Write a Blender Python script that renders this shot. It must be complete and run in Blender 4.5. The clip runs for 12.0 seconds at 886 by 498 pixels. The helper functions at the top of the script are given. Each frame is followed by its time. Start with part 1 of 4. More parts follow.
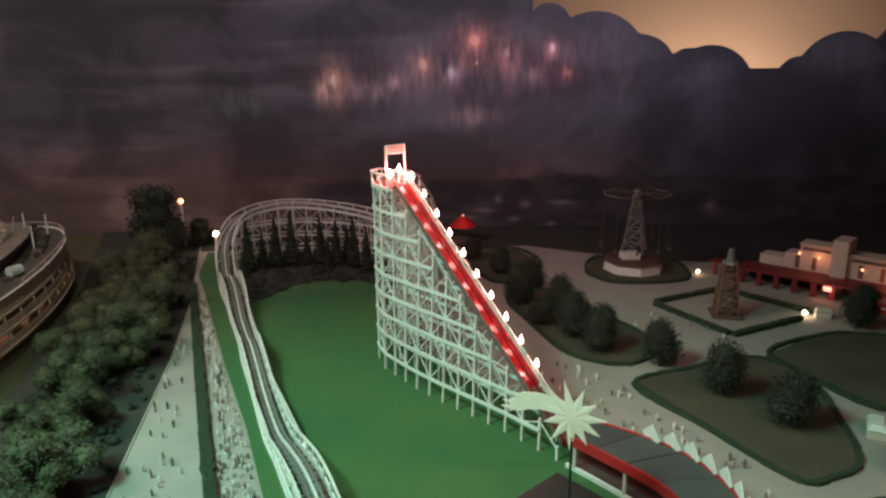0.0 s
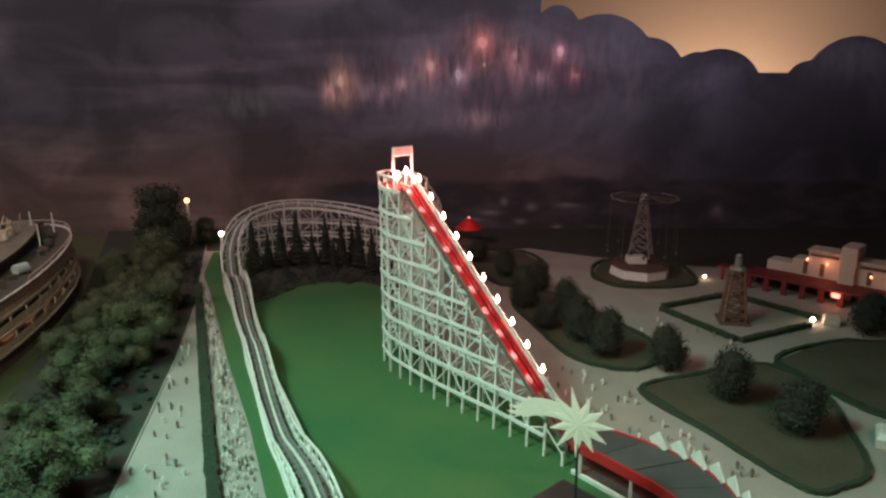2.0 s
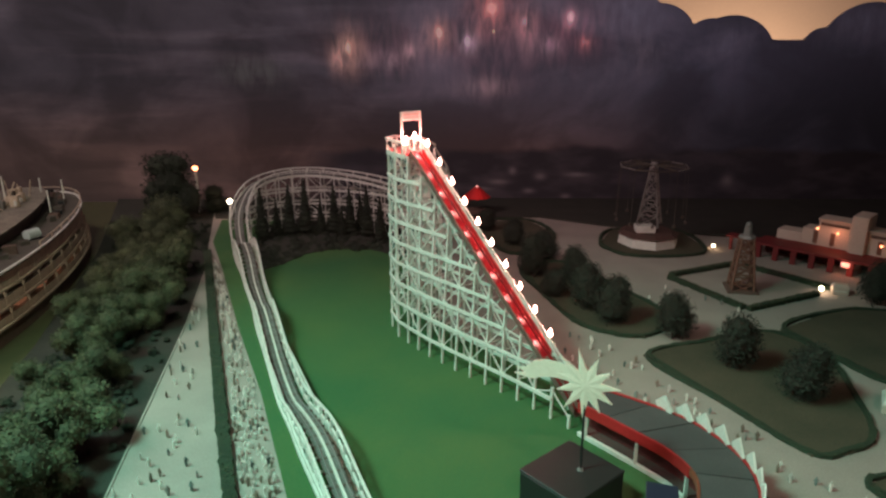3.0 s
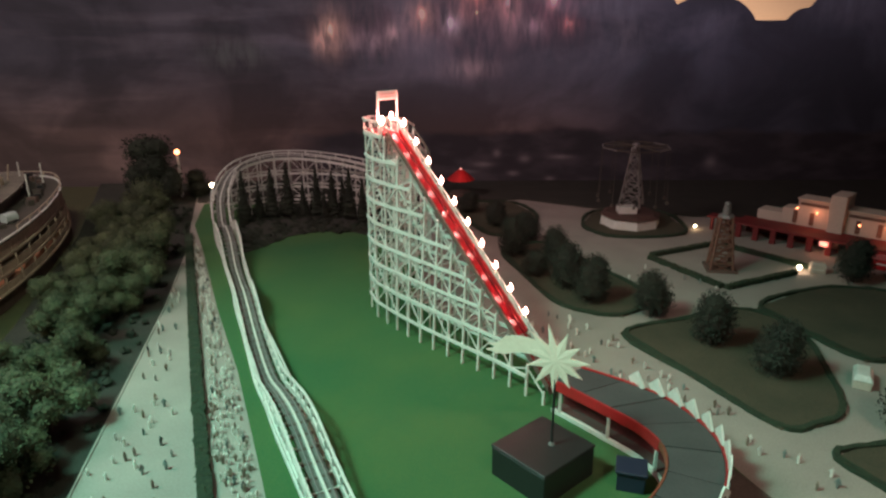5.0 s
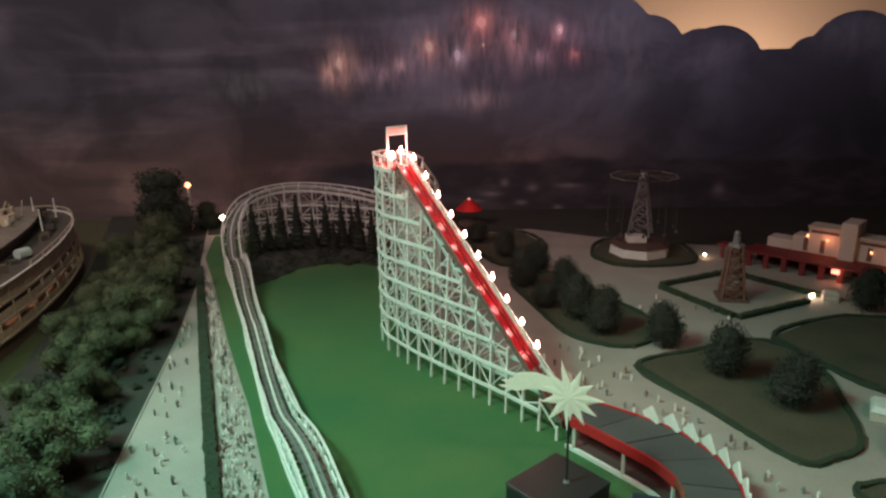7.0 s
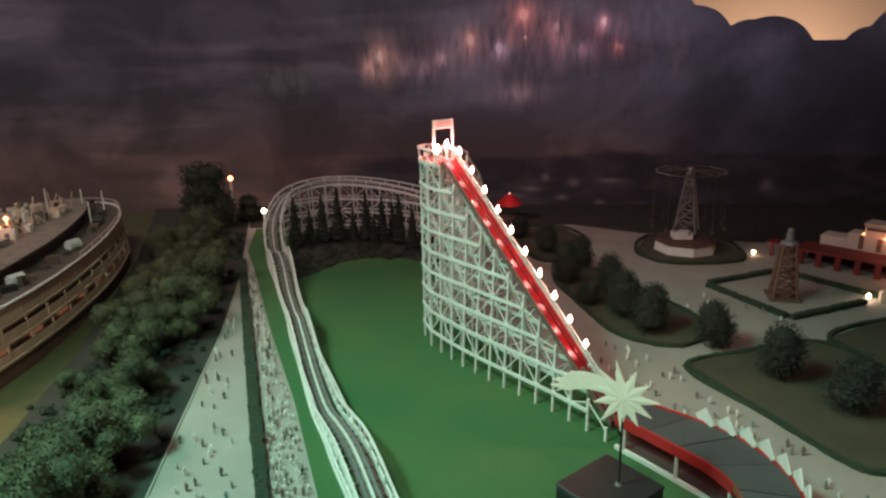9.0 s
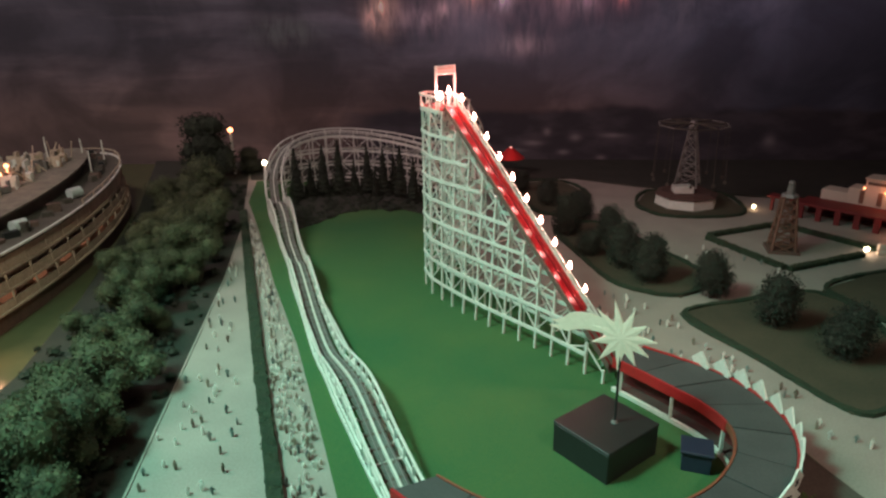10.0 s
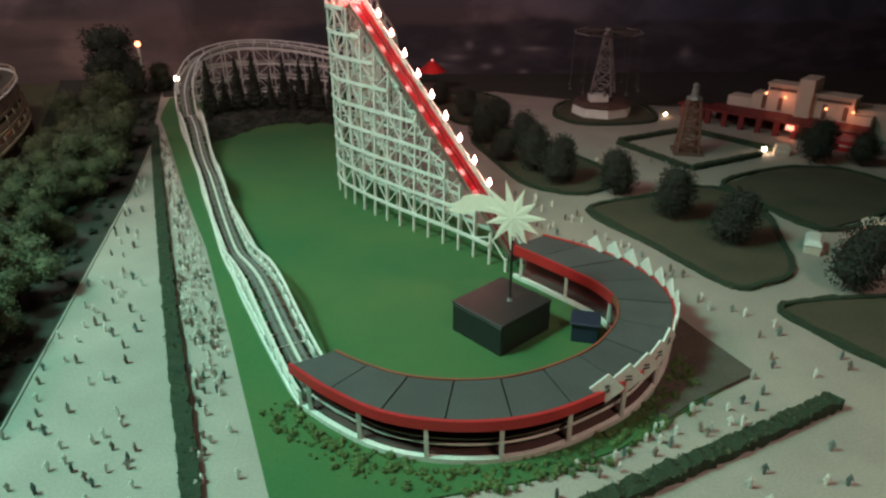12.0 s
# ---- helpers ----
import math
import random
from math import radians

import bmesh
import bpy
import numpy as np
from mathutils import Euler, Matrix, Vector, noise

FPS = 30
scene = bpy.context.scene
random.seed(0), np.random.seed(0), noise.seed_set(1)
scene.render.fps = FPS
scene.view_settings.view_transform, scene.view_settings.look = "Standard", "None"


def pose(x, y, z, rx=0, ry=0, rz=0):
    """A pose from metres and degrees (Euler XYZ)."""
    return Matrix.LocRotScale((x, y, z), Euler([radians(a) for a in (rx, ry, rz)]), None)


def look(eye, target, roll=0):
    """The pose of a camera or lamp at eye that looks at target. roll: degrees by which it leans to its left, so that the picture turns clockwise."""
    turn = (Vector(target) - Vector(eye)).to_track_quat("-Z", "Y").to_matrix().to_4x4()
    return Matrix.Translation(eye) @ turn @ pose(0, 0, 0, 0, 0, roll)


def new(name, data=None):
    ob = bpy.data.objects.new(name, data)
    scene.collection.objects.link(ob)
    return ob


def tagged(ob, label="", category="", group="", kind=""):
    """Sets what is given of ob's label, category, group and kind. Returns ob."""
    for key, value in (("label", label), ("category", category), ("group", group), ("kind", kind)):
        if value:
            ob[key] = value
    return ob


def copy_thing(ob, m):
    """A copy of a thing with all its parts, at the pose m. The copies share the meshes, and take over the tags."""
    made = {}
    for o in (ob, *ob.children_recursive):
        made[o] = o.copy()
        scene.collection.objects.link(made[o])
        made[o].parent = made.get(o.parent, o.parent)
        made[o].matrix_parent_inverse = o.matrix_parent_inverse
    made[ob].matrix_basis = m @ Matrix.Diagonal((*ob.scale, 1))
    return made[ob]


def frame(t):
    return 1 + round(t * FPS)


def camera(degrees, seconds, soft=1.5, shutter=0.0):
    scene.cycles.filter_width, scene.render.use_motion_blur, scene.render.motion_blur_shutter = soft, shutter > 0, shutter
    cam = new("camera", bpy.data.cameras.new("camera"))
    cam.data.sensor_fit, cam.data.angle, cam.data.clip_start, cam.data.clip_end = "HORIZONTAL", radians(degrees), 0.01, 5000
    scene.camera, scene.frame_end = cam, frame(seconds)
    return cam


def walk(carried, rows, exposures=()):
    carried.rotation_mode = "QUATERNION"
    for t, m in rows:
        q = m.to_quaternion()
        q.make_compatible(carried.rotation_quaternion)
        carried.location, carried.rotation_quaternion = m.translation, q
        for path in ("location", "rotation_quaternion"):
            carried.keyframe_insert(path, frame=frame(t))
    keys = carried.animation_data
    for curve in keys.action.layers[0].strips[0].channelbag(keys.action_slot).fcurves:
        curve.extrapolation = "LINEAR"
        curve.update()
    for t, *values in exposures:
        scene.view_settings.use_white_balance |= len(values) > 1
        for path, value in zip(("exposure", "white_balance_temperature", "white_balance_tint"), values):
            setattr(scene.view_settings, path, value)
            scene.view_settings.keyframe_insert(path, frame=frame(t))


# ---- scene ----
cam = camera(67.16, 12.0, soft=2.45)
PATH = [
    (0, (0.0143, 0.1261, 0.7734), (-0.0114, 2.0562, 0.2498), -0.82),
    (0.5, (0.0107, 0.1271, 0.7756), (-0.0160, 2.0583, 0.2564), -0.72),
    (1, (0.0075, 0.1295, 0.7755), (-0.0259, 2.0598, 0.2532), -0.62),
    (1.5, (0.0088, 0.1339, 0.7742), (-0.0285, 2.0638, 0.2506), -0.34),
    (2, (0.0092, 0.1343, 0.7761), (-0.0295, 2.0650, 0.2555), -0.32),
    (2.5, (0.0077, 0.1323, 0.7674), (-0.0389, 2.0504, 0.2026), -0.21),
    (3, (0.0072, 0.1283, 0.7601), (-0.0536, 2.0355, 0.1607), -0.26),
    (5, (0.0428, 0.1236, 0.7460), (0.0061, 2.0183, 0.1066), -0.40),
    (5.5, (0.0466, 0.1255, 0.7471), (0.0188, 2.0228, 0.1150), -0.58),
    (6, (0.0467, 0.1233, 0.7539), (0.0159, 2.0302, 0.1514), -0.78),
    (6.5, (0.0430, 0.1239, 0.7606), (0.0035, 2.0382, 0.1830), -0.93),
    (8.5, (0.0130, 0.1387, 0.7660), (-0.1271, 2.0553, 0.2117), -1.56),
    (9, (0.0052, 0.1417, 0.7618), (-0.1518, 2.0495, 0.1823), -1.40),
    (9.5, (-0.0010, 0.1368, 0.7512), (-0.1665, 2.0273, 0.1199), -0.96),
    (10, (0.0021, 0.1236, 0.7333), (-0.1532, 1.9942, 0.0428), -0.99),
    (10.5, (0.0116, 0.1086, 0.7162), (-0.1128, 1.9522, -0.0491), -0.75),
    (11, (0.0212, 0.0975, 0.6931), (-0.0923, 1.9162, -0.1312), -0.82),
    (11.5, (0.0494, 0.0875, 0.6698), (0.0047, 1.8824, -0.2112), -0.29),
    (12, (0.0787, 0.0768, 0.6640), (0.0972, 1.8755, -0.2103), -0.43),
]

walk(cam, [(t, look(eye, target, roll)) for t, eye, target, roll in PATH])

# ---- light ----
world = bpy.data.worlds.new("dim_hall")
scene.world = world
world.use_nodes = True
world.node_tree.nodes["Background"].inputs[0].default_value = (1.0, 0.90, 0.95, 1)
world.node_tree.nodes["Background"].inputs[1].default_value = 0.05


def area_lamp(name, eye, target, watts, colour, size):
    data = bpy.data.lights.new(name, "AREA")
    data.shape, data.size, data.energy, data.color = "DISK", size, watts, colour
    ob = new(name, data)
    ob.matrix_world = look(eye, target)
    return ob


def bulb_lamp(name, place, watts, colour, radius=0.006):
    data = bpy.data.lights.new(name, "POINT")
    data.energy, data.color, data.shadow_soft_size = watts, colour, radius
    ob = new(name, data)
    ob.location = place
    return ob


spot = bpy.data.lights.new("ceiling_spot_green", "SPOT")
spot.energy, spot.color, spot.shadow_soft_size = 270.0, (0.38, 1.0, 0.80), 0.20
spot.spot_size, spot.spot_blend = radians(72), 1.0
new("ceiling_spot_green", spot).matrix_world = look((-1.30, 0.50, 2.10), (-0.26, 0.84, 0))
# added fill spots that brighten the plaza and the steamer, not known fittings
for name, eye, target, watts, colour, cone in (
    ("ceiling_spot_plaza", (1.05, -0.40, 2.2), (0.62, 0.62, 0), 92.0, (1.0, 0.70, 0.60), 46),
    ("ceiling_spot_river", (-0.30, -0.30, 2.4), (-1.42, 1.75, 0.10), 125.0, (0.92, 1.0, 0.80), 44),
):
    data = bpy.data.lights.new(name, "SPOT")
    data.energy, data.color, data.shadow_soft_size = watts, colour, 0.12
    data.spot_size, data.spot_blend = radians(cone), 1.0
    new(name, data).matrix_world = look(eye, target)
wash = bpy.data.lights.new("ceiling_spot_warm", "SPOT")
wash.energy, wash.color, wash.shadow_soft_size = 42.0, (1.0, 0.72, 0.80), 0.15
wash.spot_size, wash.spot_blend = radians(78), 0.9
new("ceiling_spot_warm", wash).matrix_world = look((0.3, 0.2, 2.0), (-0.05, 3.3, 0.95))
# added pink fill for the lift tower, no known fitting
lift_spot = bpy.data.lights.new("fill_spot_lift", "SPOT")
lift_spot.energy, lift_spot.color, lift_spot.shadow_soft_size = 75.0, (1.0, 0.58, 0.50), 0.10
lift_spot.spot_size, lift_spot.spot_blend = radians(34), 1.0
new("fill_spot_lift", lift_spot).matrix_world = look((-0.10, -0.40, 2.3), (0.06, 1.75, 0.28))
# added soft pink fill that lifts the dark left side, no known panel
area_lamp("hall_ceiling_panel", (-2.7, 1.2, 2.6), (-1.5, 1.8, 0), 42.0, (1.0, 0.76, 0.78), 1.2)
area_lamp("cove_light", (1.6, 3.80, 0.10), (1.6, 4.4, 0.80), 16.0, (1.0, 0.72, 0.52), 0.3)

# ---- materials ----


def surf(name, base, other=None, rough=0.7, fine=120.0, coarse=9.0, bump=0.15, metal=0.0, mix=0.5, rnd=0.0, spread=0.002):
    """A painted or natural surface: two colours mixed by noise at two scales, with fine relief."""
    m = bpy.data.materials.new(name)
    m.use_nodes = True
    t = m.node_tree
    nd, ln = t.nodes, t.links
    b = nd["Principled BSDF"]
    b.inputs["Roughness"].default_value, b.inputs["Metallic"].default_value = rough, metal
    other = other or tuple(c * 0.72 for c in base)
    geo = nd.new("ShaderNodeNewGeometry")
    n1, n2 = nd.new("ShaderNodeTexNoise"), nd.new("ShaderNodeTexNoise")
    n1.inputs["Scale"].default_value, n1.inputs["Detail"].default_value = fine, 4
    n2.inputs["Scale"].default_value, n2.inputs["Detail"].default_value = coarse, 5
    add = nd.new("ShaderNodeMath")
    add.operation = "ADD"
    ramp = nd.new("ShaderNodeMapRange")
    ramp.inputs[1].default_value, ramp.inputs[2].default_value = 1.0 - 0.3 / max(mix, 0.05) * 0.5, 1.0 + 0.3
    mx = nd.new("ShaderNodeMix")
    mx.data_type = "RGBA"
    mx.inputs[6].default_value, mx.inputs[7].default_value = (*base, 1), (*other, 1)
    ln.new(geo.outputs["Position"], n1.inputs["Vector"])
    ln.new(geo.outputs["Position"], n2.inputs["Vector"])
    ln.new(n1.outputs["Fac"], add.inputs[0])
    ln.new(n2.outputs["Fac"], add.inputs[1])
    ln.new(add.outputs[0], ramp.inputs[0])
    ln.new(ramp.outputs[0], mx.inputs[0])
    out = mx.outputs[2]
    if rnd:
        src = nd.new("ShaderNodeObjectInfo").outputs["Random"] if rnd > 0 else geo.outputs["Random Per Island"]
        val = nd.new("ShaderNodeMapRange")
        val.inputs[3].default_value, val.inputs[4].default_value = 1 - abs(rnd), 1 + abs(rnd)
        hsv = nd.new("ShaderNodeHueSaturation")
        ln.new(src, val.inputs[0])
        ln.new(val.outputs[0], hsv.inputs["Value"])
        ln.new(out, hsv.inputs["Color"])
        out = hsv.outputs[0]
    ln.new(out, b.inputs["Base Color"])
    if bump:
        bp = nd.new("ShaderNodeBump")
        bp.inputs["Strength"].default_value, bp.inputs["Distance"].default_value = bump, spread
        ln.new(n1.outputs["Fac"], bp.inputs["Height"])
        ln.new(bp.outputs[0], b.inputs["Normal"])
    return m


def glow(name, colour, strength):
    m = bpy.data.materials.new(name)
    m.use_nodes = True
    b = m.node_tree.nodes["Principled BSDF"]
    b.inputs["Base Color"].default_value = (*colour, 1)
    b.inputs["Emission Color"].default_value = (*colour, 1)
    b.inputs["Emission Strength"].default_value = strength
    return m


PAVE = surf("paving", (0.39, 0.34, 0.29), (0.28, 0.245, 0.21), 0.85, 260, 7, 0.3)
GRASS = surf("flocked_grass", (0.026, 0.115, 0.038), (0.078, 0.145, 0.040), 0.95, 420, 3.1, 0.8, mix=0.6)
LAWN = surf("dark_turf", (0.046, 0.046, 0.026), (0.090, 0.074, 0.044), 0.95, 300, 7, 0.5)
HEDGE = surf("hedge_foam", (0.034, 0.056, 0.028), (0.020, 0.036, 0.019), 0.95, 350, 30, 0.9, spread=0.004)
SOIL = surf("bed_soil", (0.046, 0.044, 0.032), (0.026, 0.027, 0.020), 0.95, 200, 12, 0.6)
WATER = surf("dull_water", (0.105, 0.105, 0.050), (0.070, 0.076, 0.038), 0.3, 30, 4, 0.15)
WHITE = surf("white_paint", (0.78, 0.77, 0.70), (0.62, 0.60, 0.52), 0.55, 200, 25, 0.08)
CREAM = surf("cream_render", (0.66, 0.55, 0.45), (0.56, 0.46, 0.37), 0.8, 180, 14, 0.1)
RED = surf("red_paint", (0.52, 0.022, 0.025), (0.38, 0.02, 0.02), 0.45, 200, 20, 0.08)
DEEPRED = surf("deep_red_paint", (0.28, 0.008, 0.014), (0.15, 0.008, 0.010), 0.24, 200, 22, 0.1)
PORCH = surf("porch_red", (0.20, 0.018, 0.018), (0.13, 0.014, 0.014), 0.6, 200, 22, 0.1)
BOARD = surf("weathered_board", (0.16, 0.10, 0.075), (0.10, 0.065, 0.05), 0.75, 160, 20, 0.2)
ROOF = surf("roof_felt", (0.050, 0.050, 0.048), (0.075, 0.074, 0.070), 0.85, 300, 14, 0.25, rnd=0.12)
BLACK = surf("black_paint", (0.014, 0.016, 0.015), (0.022, 0.024, 0.022), 0.5, 200, 15, 0.06)
NAVY = surf("navy_paint", (0.014, 0.022, 0.045), (0.02, 0.028, 0.05), 0.5, 200, 20, 0.06)
DECKING = surf("station_floor", (0.11, 0.055, 0.045), (0.07, 0.04, 0.035), 0.8, 160, 20, 0.15)
LEAF = surf("foam_leaves", (0.105, 0.112, 0.052), (0.034, 0.042, 0.022), 0.9, 150, 14, 0.0, rnd=-0.35)
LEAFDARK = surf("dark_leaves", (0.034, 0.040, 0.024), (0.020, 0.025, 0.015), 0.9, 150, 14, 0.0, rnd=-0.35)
TOPIARY = surf("topiary_leaves", (0.034, 0.036, 0.024), (0.022, 0.025, 0.017), 0.9, 150, 14, 0.0, rnd=-0.3)
SHRUB = surf("verge_shrub", (0.13, 0.19, 0.060), (0.075, 0.125, 0.04), 0.9, 150, 14, 0.0, rnd=-0.35)
BARK = surf("bark", (0.05, 0.035, 0.025), (0.03, 0.022, 0.016), 0.9, 200, 30, 0.3)
FIGURE = surf("painted_figure", (0.52, 0.48, 0.43), (0.28, 0.26, 0.24), 0.6, 300, 60, 0.0, rnd=0.85)
STAR = surf("star_paint", (0.90, 0.80, 0.66), (0.80, 0.70, 0.56), 0.5, 200, 25, 0.05)
STEEL = surf("grey_steel", (0.30, 0.28, 0.26), (0.20, 0.19, 0.18), 0.5, 200, 25, 0.05, metal=0.3)
RUST = surf("oxide_red_steel", (0.22, 0.105, 0.07), (0.15, 0.075, 0.05), 0.65, 200, 25, 0.1)
SHIPWOOD = surf("ship_planking", (0.62, 0.50, 0.37), (0.42, 0.32, 0.23), 0.7, 120, 18, 0.2)
# dark copy of the ship planking, with shade put into its colour
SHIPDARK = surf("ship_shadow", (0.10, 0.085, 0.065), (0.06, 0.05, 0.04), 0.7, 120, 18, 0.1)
WALLTAN = surf("tan_hall_wall", (0.62, 0.47, 0.36), (0.58, 0.44, 0.34), 0.9, 60, 2, 0.02)
CEIL = surf("hall_ceiling", (0.16, 0.14, 0.14), (0.13, 0.12, 0.12), 0.9, 60, 2, 0.02)
FLAME = glow("torch_glass", (1.0, 0.46, 0.38), 22.0)
BULB = glow("warm_bulb", (1.0, 0.80, 0.55), 14.0)
AMBER = glow("amber_bulb", (1.0, 0.32, 0.14), 6.0)
CABIN = glow("lit_cabin_window", (1.0, 0.45, 0.25), 0.10)
PINK = glow("pink_sign_light", (1.0, 0.45, 0.38), 0.9)

# ---- helpers of this scene ----


def finish(bm, name, material, bevel=0.0, smooth=False):
    if bevel:
        bmesh.ops.bevel(bm, geom=bm.edges[:], offset=bevel, segments=1, affect="EDGES")
    bmesh.ops.recalc_face_normals(bm, faces=bm.faces[:])
    me = bpy.data.meshes.new(name)
    bm.to_mesh(me)
    bm.free()
    me.materials.append(material)
    if smooth:
        for p in me.polygons:
            p.use_smooth = True
    return me


def part(name, bm, material, parent=None, label="", bevel=0.0, smooth=False):
    me = bm if isinstance(bm, bpy.types.Mesh) else finish(bm, name, material, bevel, smooth)
    ob = new(name, me)
    ob.parent = parent
    if label:
        ob["label"] = label
    return ob


def thing(name, place, label, category, group="", turn=0.0):
    ob = new(name)
    ob.matrix_world = pose(*place, 0, 0, turn)
    ob.empty_display_size = 0.02
    return tagged(ob, label, category, group)


def box(bm, cx, cy, cz, sx, sy, sz, turn=0.0):
    m = pose(cx, cy, cz, 0, 0, turn) @ Matrix.Diagonal((sx, sy, sz, 1))
    return bmesh.ops.create_cube(bm, size=1.0, matrix=m)["verts"]


def boxes(*some):
    bm = bmesh.new()
    for b in some:
        box(bm, *b)
    return bm


def slab(points, z0, z1):
    """A flat plate with this outline, from z0 up to z1."""
    bm = bmesh.new()
    f = bm.faces.new([bm.verts.new((x, y, z0)) for x, y in points])
    top = bmesh.ops.extrude_face_region(bm, geom=[f])["geom"]
    bmesh.ops.translate(bm, verts=[v for v in top if isinstance(v, bmesh.types.BMVert)], vec=(0, 0, z1 - z0))
    return bm


def smooth_line(points, count):
    """Catmull-Rom curve through the points, resampled evenly."""
    p = [np.array(q, float) for q in points]
    p = [2 * p[0] - p[1]] + p + [2 * p[-1] - p[-2]]
    fine = []
    for i in range(1, len(p) - 2):
        for u in np.linspace(0, 1, 24, endpoint=False):
            a, b, c, d = p[i - 1 : i + 3]
            fine.append(0.5 * (2 * b + (c - a) * u + (2 * a - 5 * b + 4 * c - d) * u**2 + (3 * b - a - 3 * c + d) * u**3))
    fine = np.array(fine + [p[-2]])
    run = np.r_[0, np.cumsum(np.linalg.norm(np.diff(fine, axis=0), axis=1))]
    at = np.linspace(0, run[-1], count)
    return np.stack([np.interp(at, run, fine[:, k]) for k in range(fine.shape[1])], 1)


def sides(line):
    """Unit vectors to the right of a line's way, in plan."""
    d = np.gradient(line[:, :2], axis=0)
    d /= np.linalg.norm(d, axis=1)[:, None]
    return np.stack([d[:, 1], -d[:, 0], np.zeros(len(d))], 1)


def sweep(line, w, h, bm=None):
    """A bar of rectangular section along a line."""
    bm = bm or bmesh.new()
    line = np.asarray(line, float)
    r = sides(line) * w / 2
    up = np.array([0, 0, h / 2])
    rings = [[bm.verts.new(p + a * s + b * up) for a, b in ((-1, -1), (1, -1), (1, 1), (-1, 1))] for p, s in zip(line, r)]
    for a, b in zip(rings, rings[1:]):
        for k in range(4):
            bm.faces.new((a[k], a[(k + 1) % 4], b[(k + 1) % 4], b[k]))
    bm.faces.new(rings[0])
    bm.faces.new(rings[-1][::-1])
    return bm


def cube_mesh(name, material):
    bm = bmesh.new()
    bmesh.ops.create_cube(bm, size=1.0)
    return finish(bm, name, material)


def bar(name, mesh, a, b, w, parent=None):
    """A straight timber from a to b: an object of its own on a shared mesh."""
    a, b = Vector(a), Vector(b)
    ob = new(name, mesh)
    ob.parent = parent
    turn = (b - a).to_track_quat("Z", "X").to_matrix().to_4x4()
    ob.matrix_world = Matrix.Translation((a + b) / 2) @ turn @ Matrix.Diagonal((w, w, (b - a).length, 1))
    return ob


def ball(bm, place, radius, sub=1, stretch=(1, 1, 1)):
    return bmesh.ops.create_icosphere(bm, subdivisions=sub, radius=radius, matrix=Matrix.Translation(place) @ Matrix.Diagonal((*stretch, 1)))["verts"]


def cyl(bm, place, r0, r1, h, seg=10):
    return bmesh.ops.create_cone(bm, cap_ends=True, segments=seg, radius1=r0, radius2=r1, depth=h, matrix=Matrix.Translation((place[0], place[1], place[2] + h / 2)))["verts"]


def leaf_cloud(lumps, count, size, rng, shell=0.75):
    """Leaves in lumps (centre, radii): small bent blades, thick at the lumps' skin."""
    verts, faces = [], []
    weight = np.array([l[1][0] * l[1][2] for l in lumps])
    for k in rng.choice(len(lumps), count, p=weight / weight.sum()):
        c, r = np.array(lumps[k][0]), np.array(lumps[k][1])
        d = rng.normal(size=3)
        d /= np.linalg.norm(d)
        p = c + d * r * (shell + (1.22 - shell) * rng.random() ** 1.5)
        a = rng.normal(size=3)
        a /= np.linalg.norm(a)
        b = np.cross(a, d + 0.4 * rng.normal(size=3))
        b /= np.linalg.norm(b) + 1e-9
        s = size * (0.6 + 0.8 * rng.random())
        n = len(verts)
        lift = d * s * 0.35
        verts += [p - a * s - lift, p - b * s * 0.6 + lift, p + a * s - lift, p + b * s * 0.6 + lift]
        faces += [(n, n + 1, n + 3), (n + 1, n + 2, n + 3)]
    return verts, faces


def leaf_mesh(name, lumps, count, size, material, rng, core=True, shell=0.75):
    v, f = leaf_cloud(lumps, count, size, rng, shell)
    if core:
        bm = bmesh.new()
        for c, r in lumps:
            ball(bm, c, 1.0, 2, [q * 0.80 for q in r])
        for q in bm.verts:
            q.co += Vector(rng.normal(size=3)) * size * 0.35
        bm.verts.index_update()
        n = len(v)
        v += [tuple(q.co) for q in bm.verts]
        f += [tuple(n + q.index for q in g.verts) for g in bm.faces]
        bm.free()
    me = bpy.data.meshes.new(name)
    me.from_pydata([tuple(p) for p in v], [], f)
    me.materials.append(material)
    return me


def inside(p, poly):
    x, y = p
    hit = False
    for (x0, y0), (x1, y1) in zip(poly, poly[1:] + poly[:1]):
        if (y0 > y) != (y1 > y) and x < (x1 - x0) * (y - y0) / (y1 - y0) + x0:
            hit = not hit
    return hit


rng = np.random.default_rng(4)

# ---- large structure ----
ground = part("ground", slab([(-0.72, 0.1), (3.0, 0.1), (3.0, 3.38), (-1.24, 3.38), (-1.02, 2.7), (-0.90, 2.34), (-0.77, 1.83), (-0.69, 1.45), (-0.61, 1.07), (-0.56, 0.83), (-0.50, 0.6), (-0.45, 0.1)][1:], -0.05, 0.0), PAVE)
tagged(ground, "pale grey paved ground of the model park", "paving", kind="structure")
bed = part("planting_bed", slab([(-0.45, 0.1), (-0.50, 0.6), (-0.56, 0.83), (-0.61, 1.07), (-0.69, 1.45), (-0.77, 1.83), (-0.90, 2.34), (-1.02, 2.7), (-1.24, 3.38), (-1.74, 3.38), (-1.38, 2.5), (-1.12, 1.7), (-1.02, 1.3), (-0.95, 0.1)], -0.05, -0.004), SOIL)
tagged(bed, "dark soil bed under the river trees", "soil bed", kind="structure")
river = part("water", slab([(-0.95, 0.1), (-1.02, 1.3), (-1.12, 1.7), (-1.38, 2.5), (-1.74, 3.38), (-4.0, 3.38), (-4.0, 0.1)], -0.05, -0.02), WATER)
tagged(river, "murky olive river water beside the trees", "water", kind="structure")
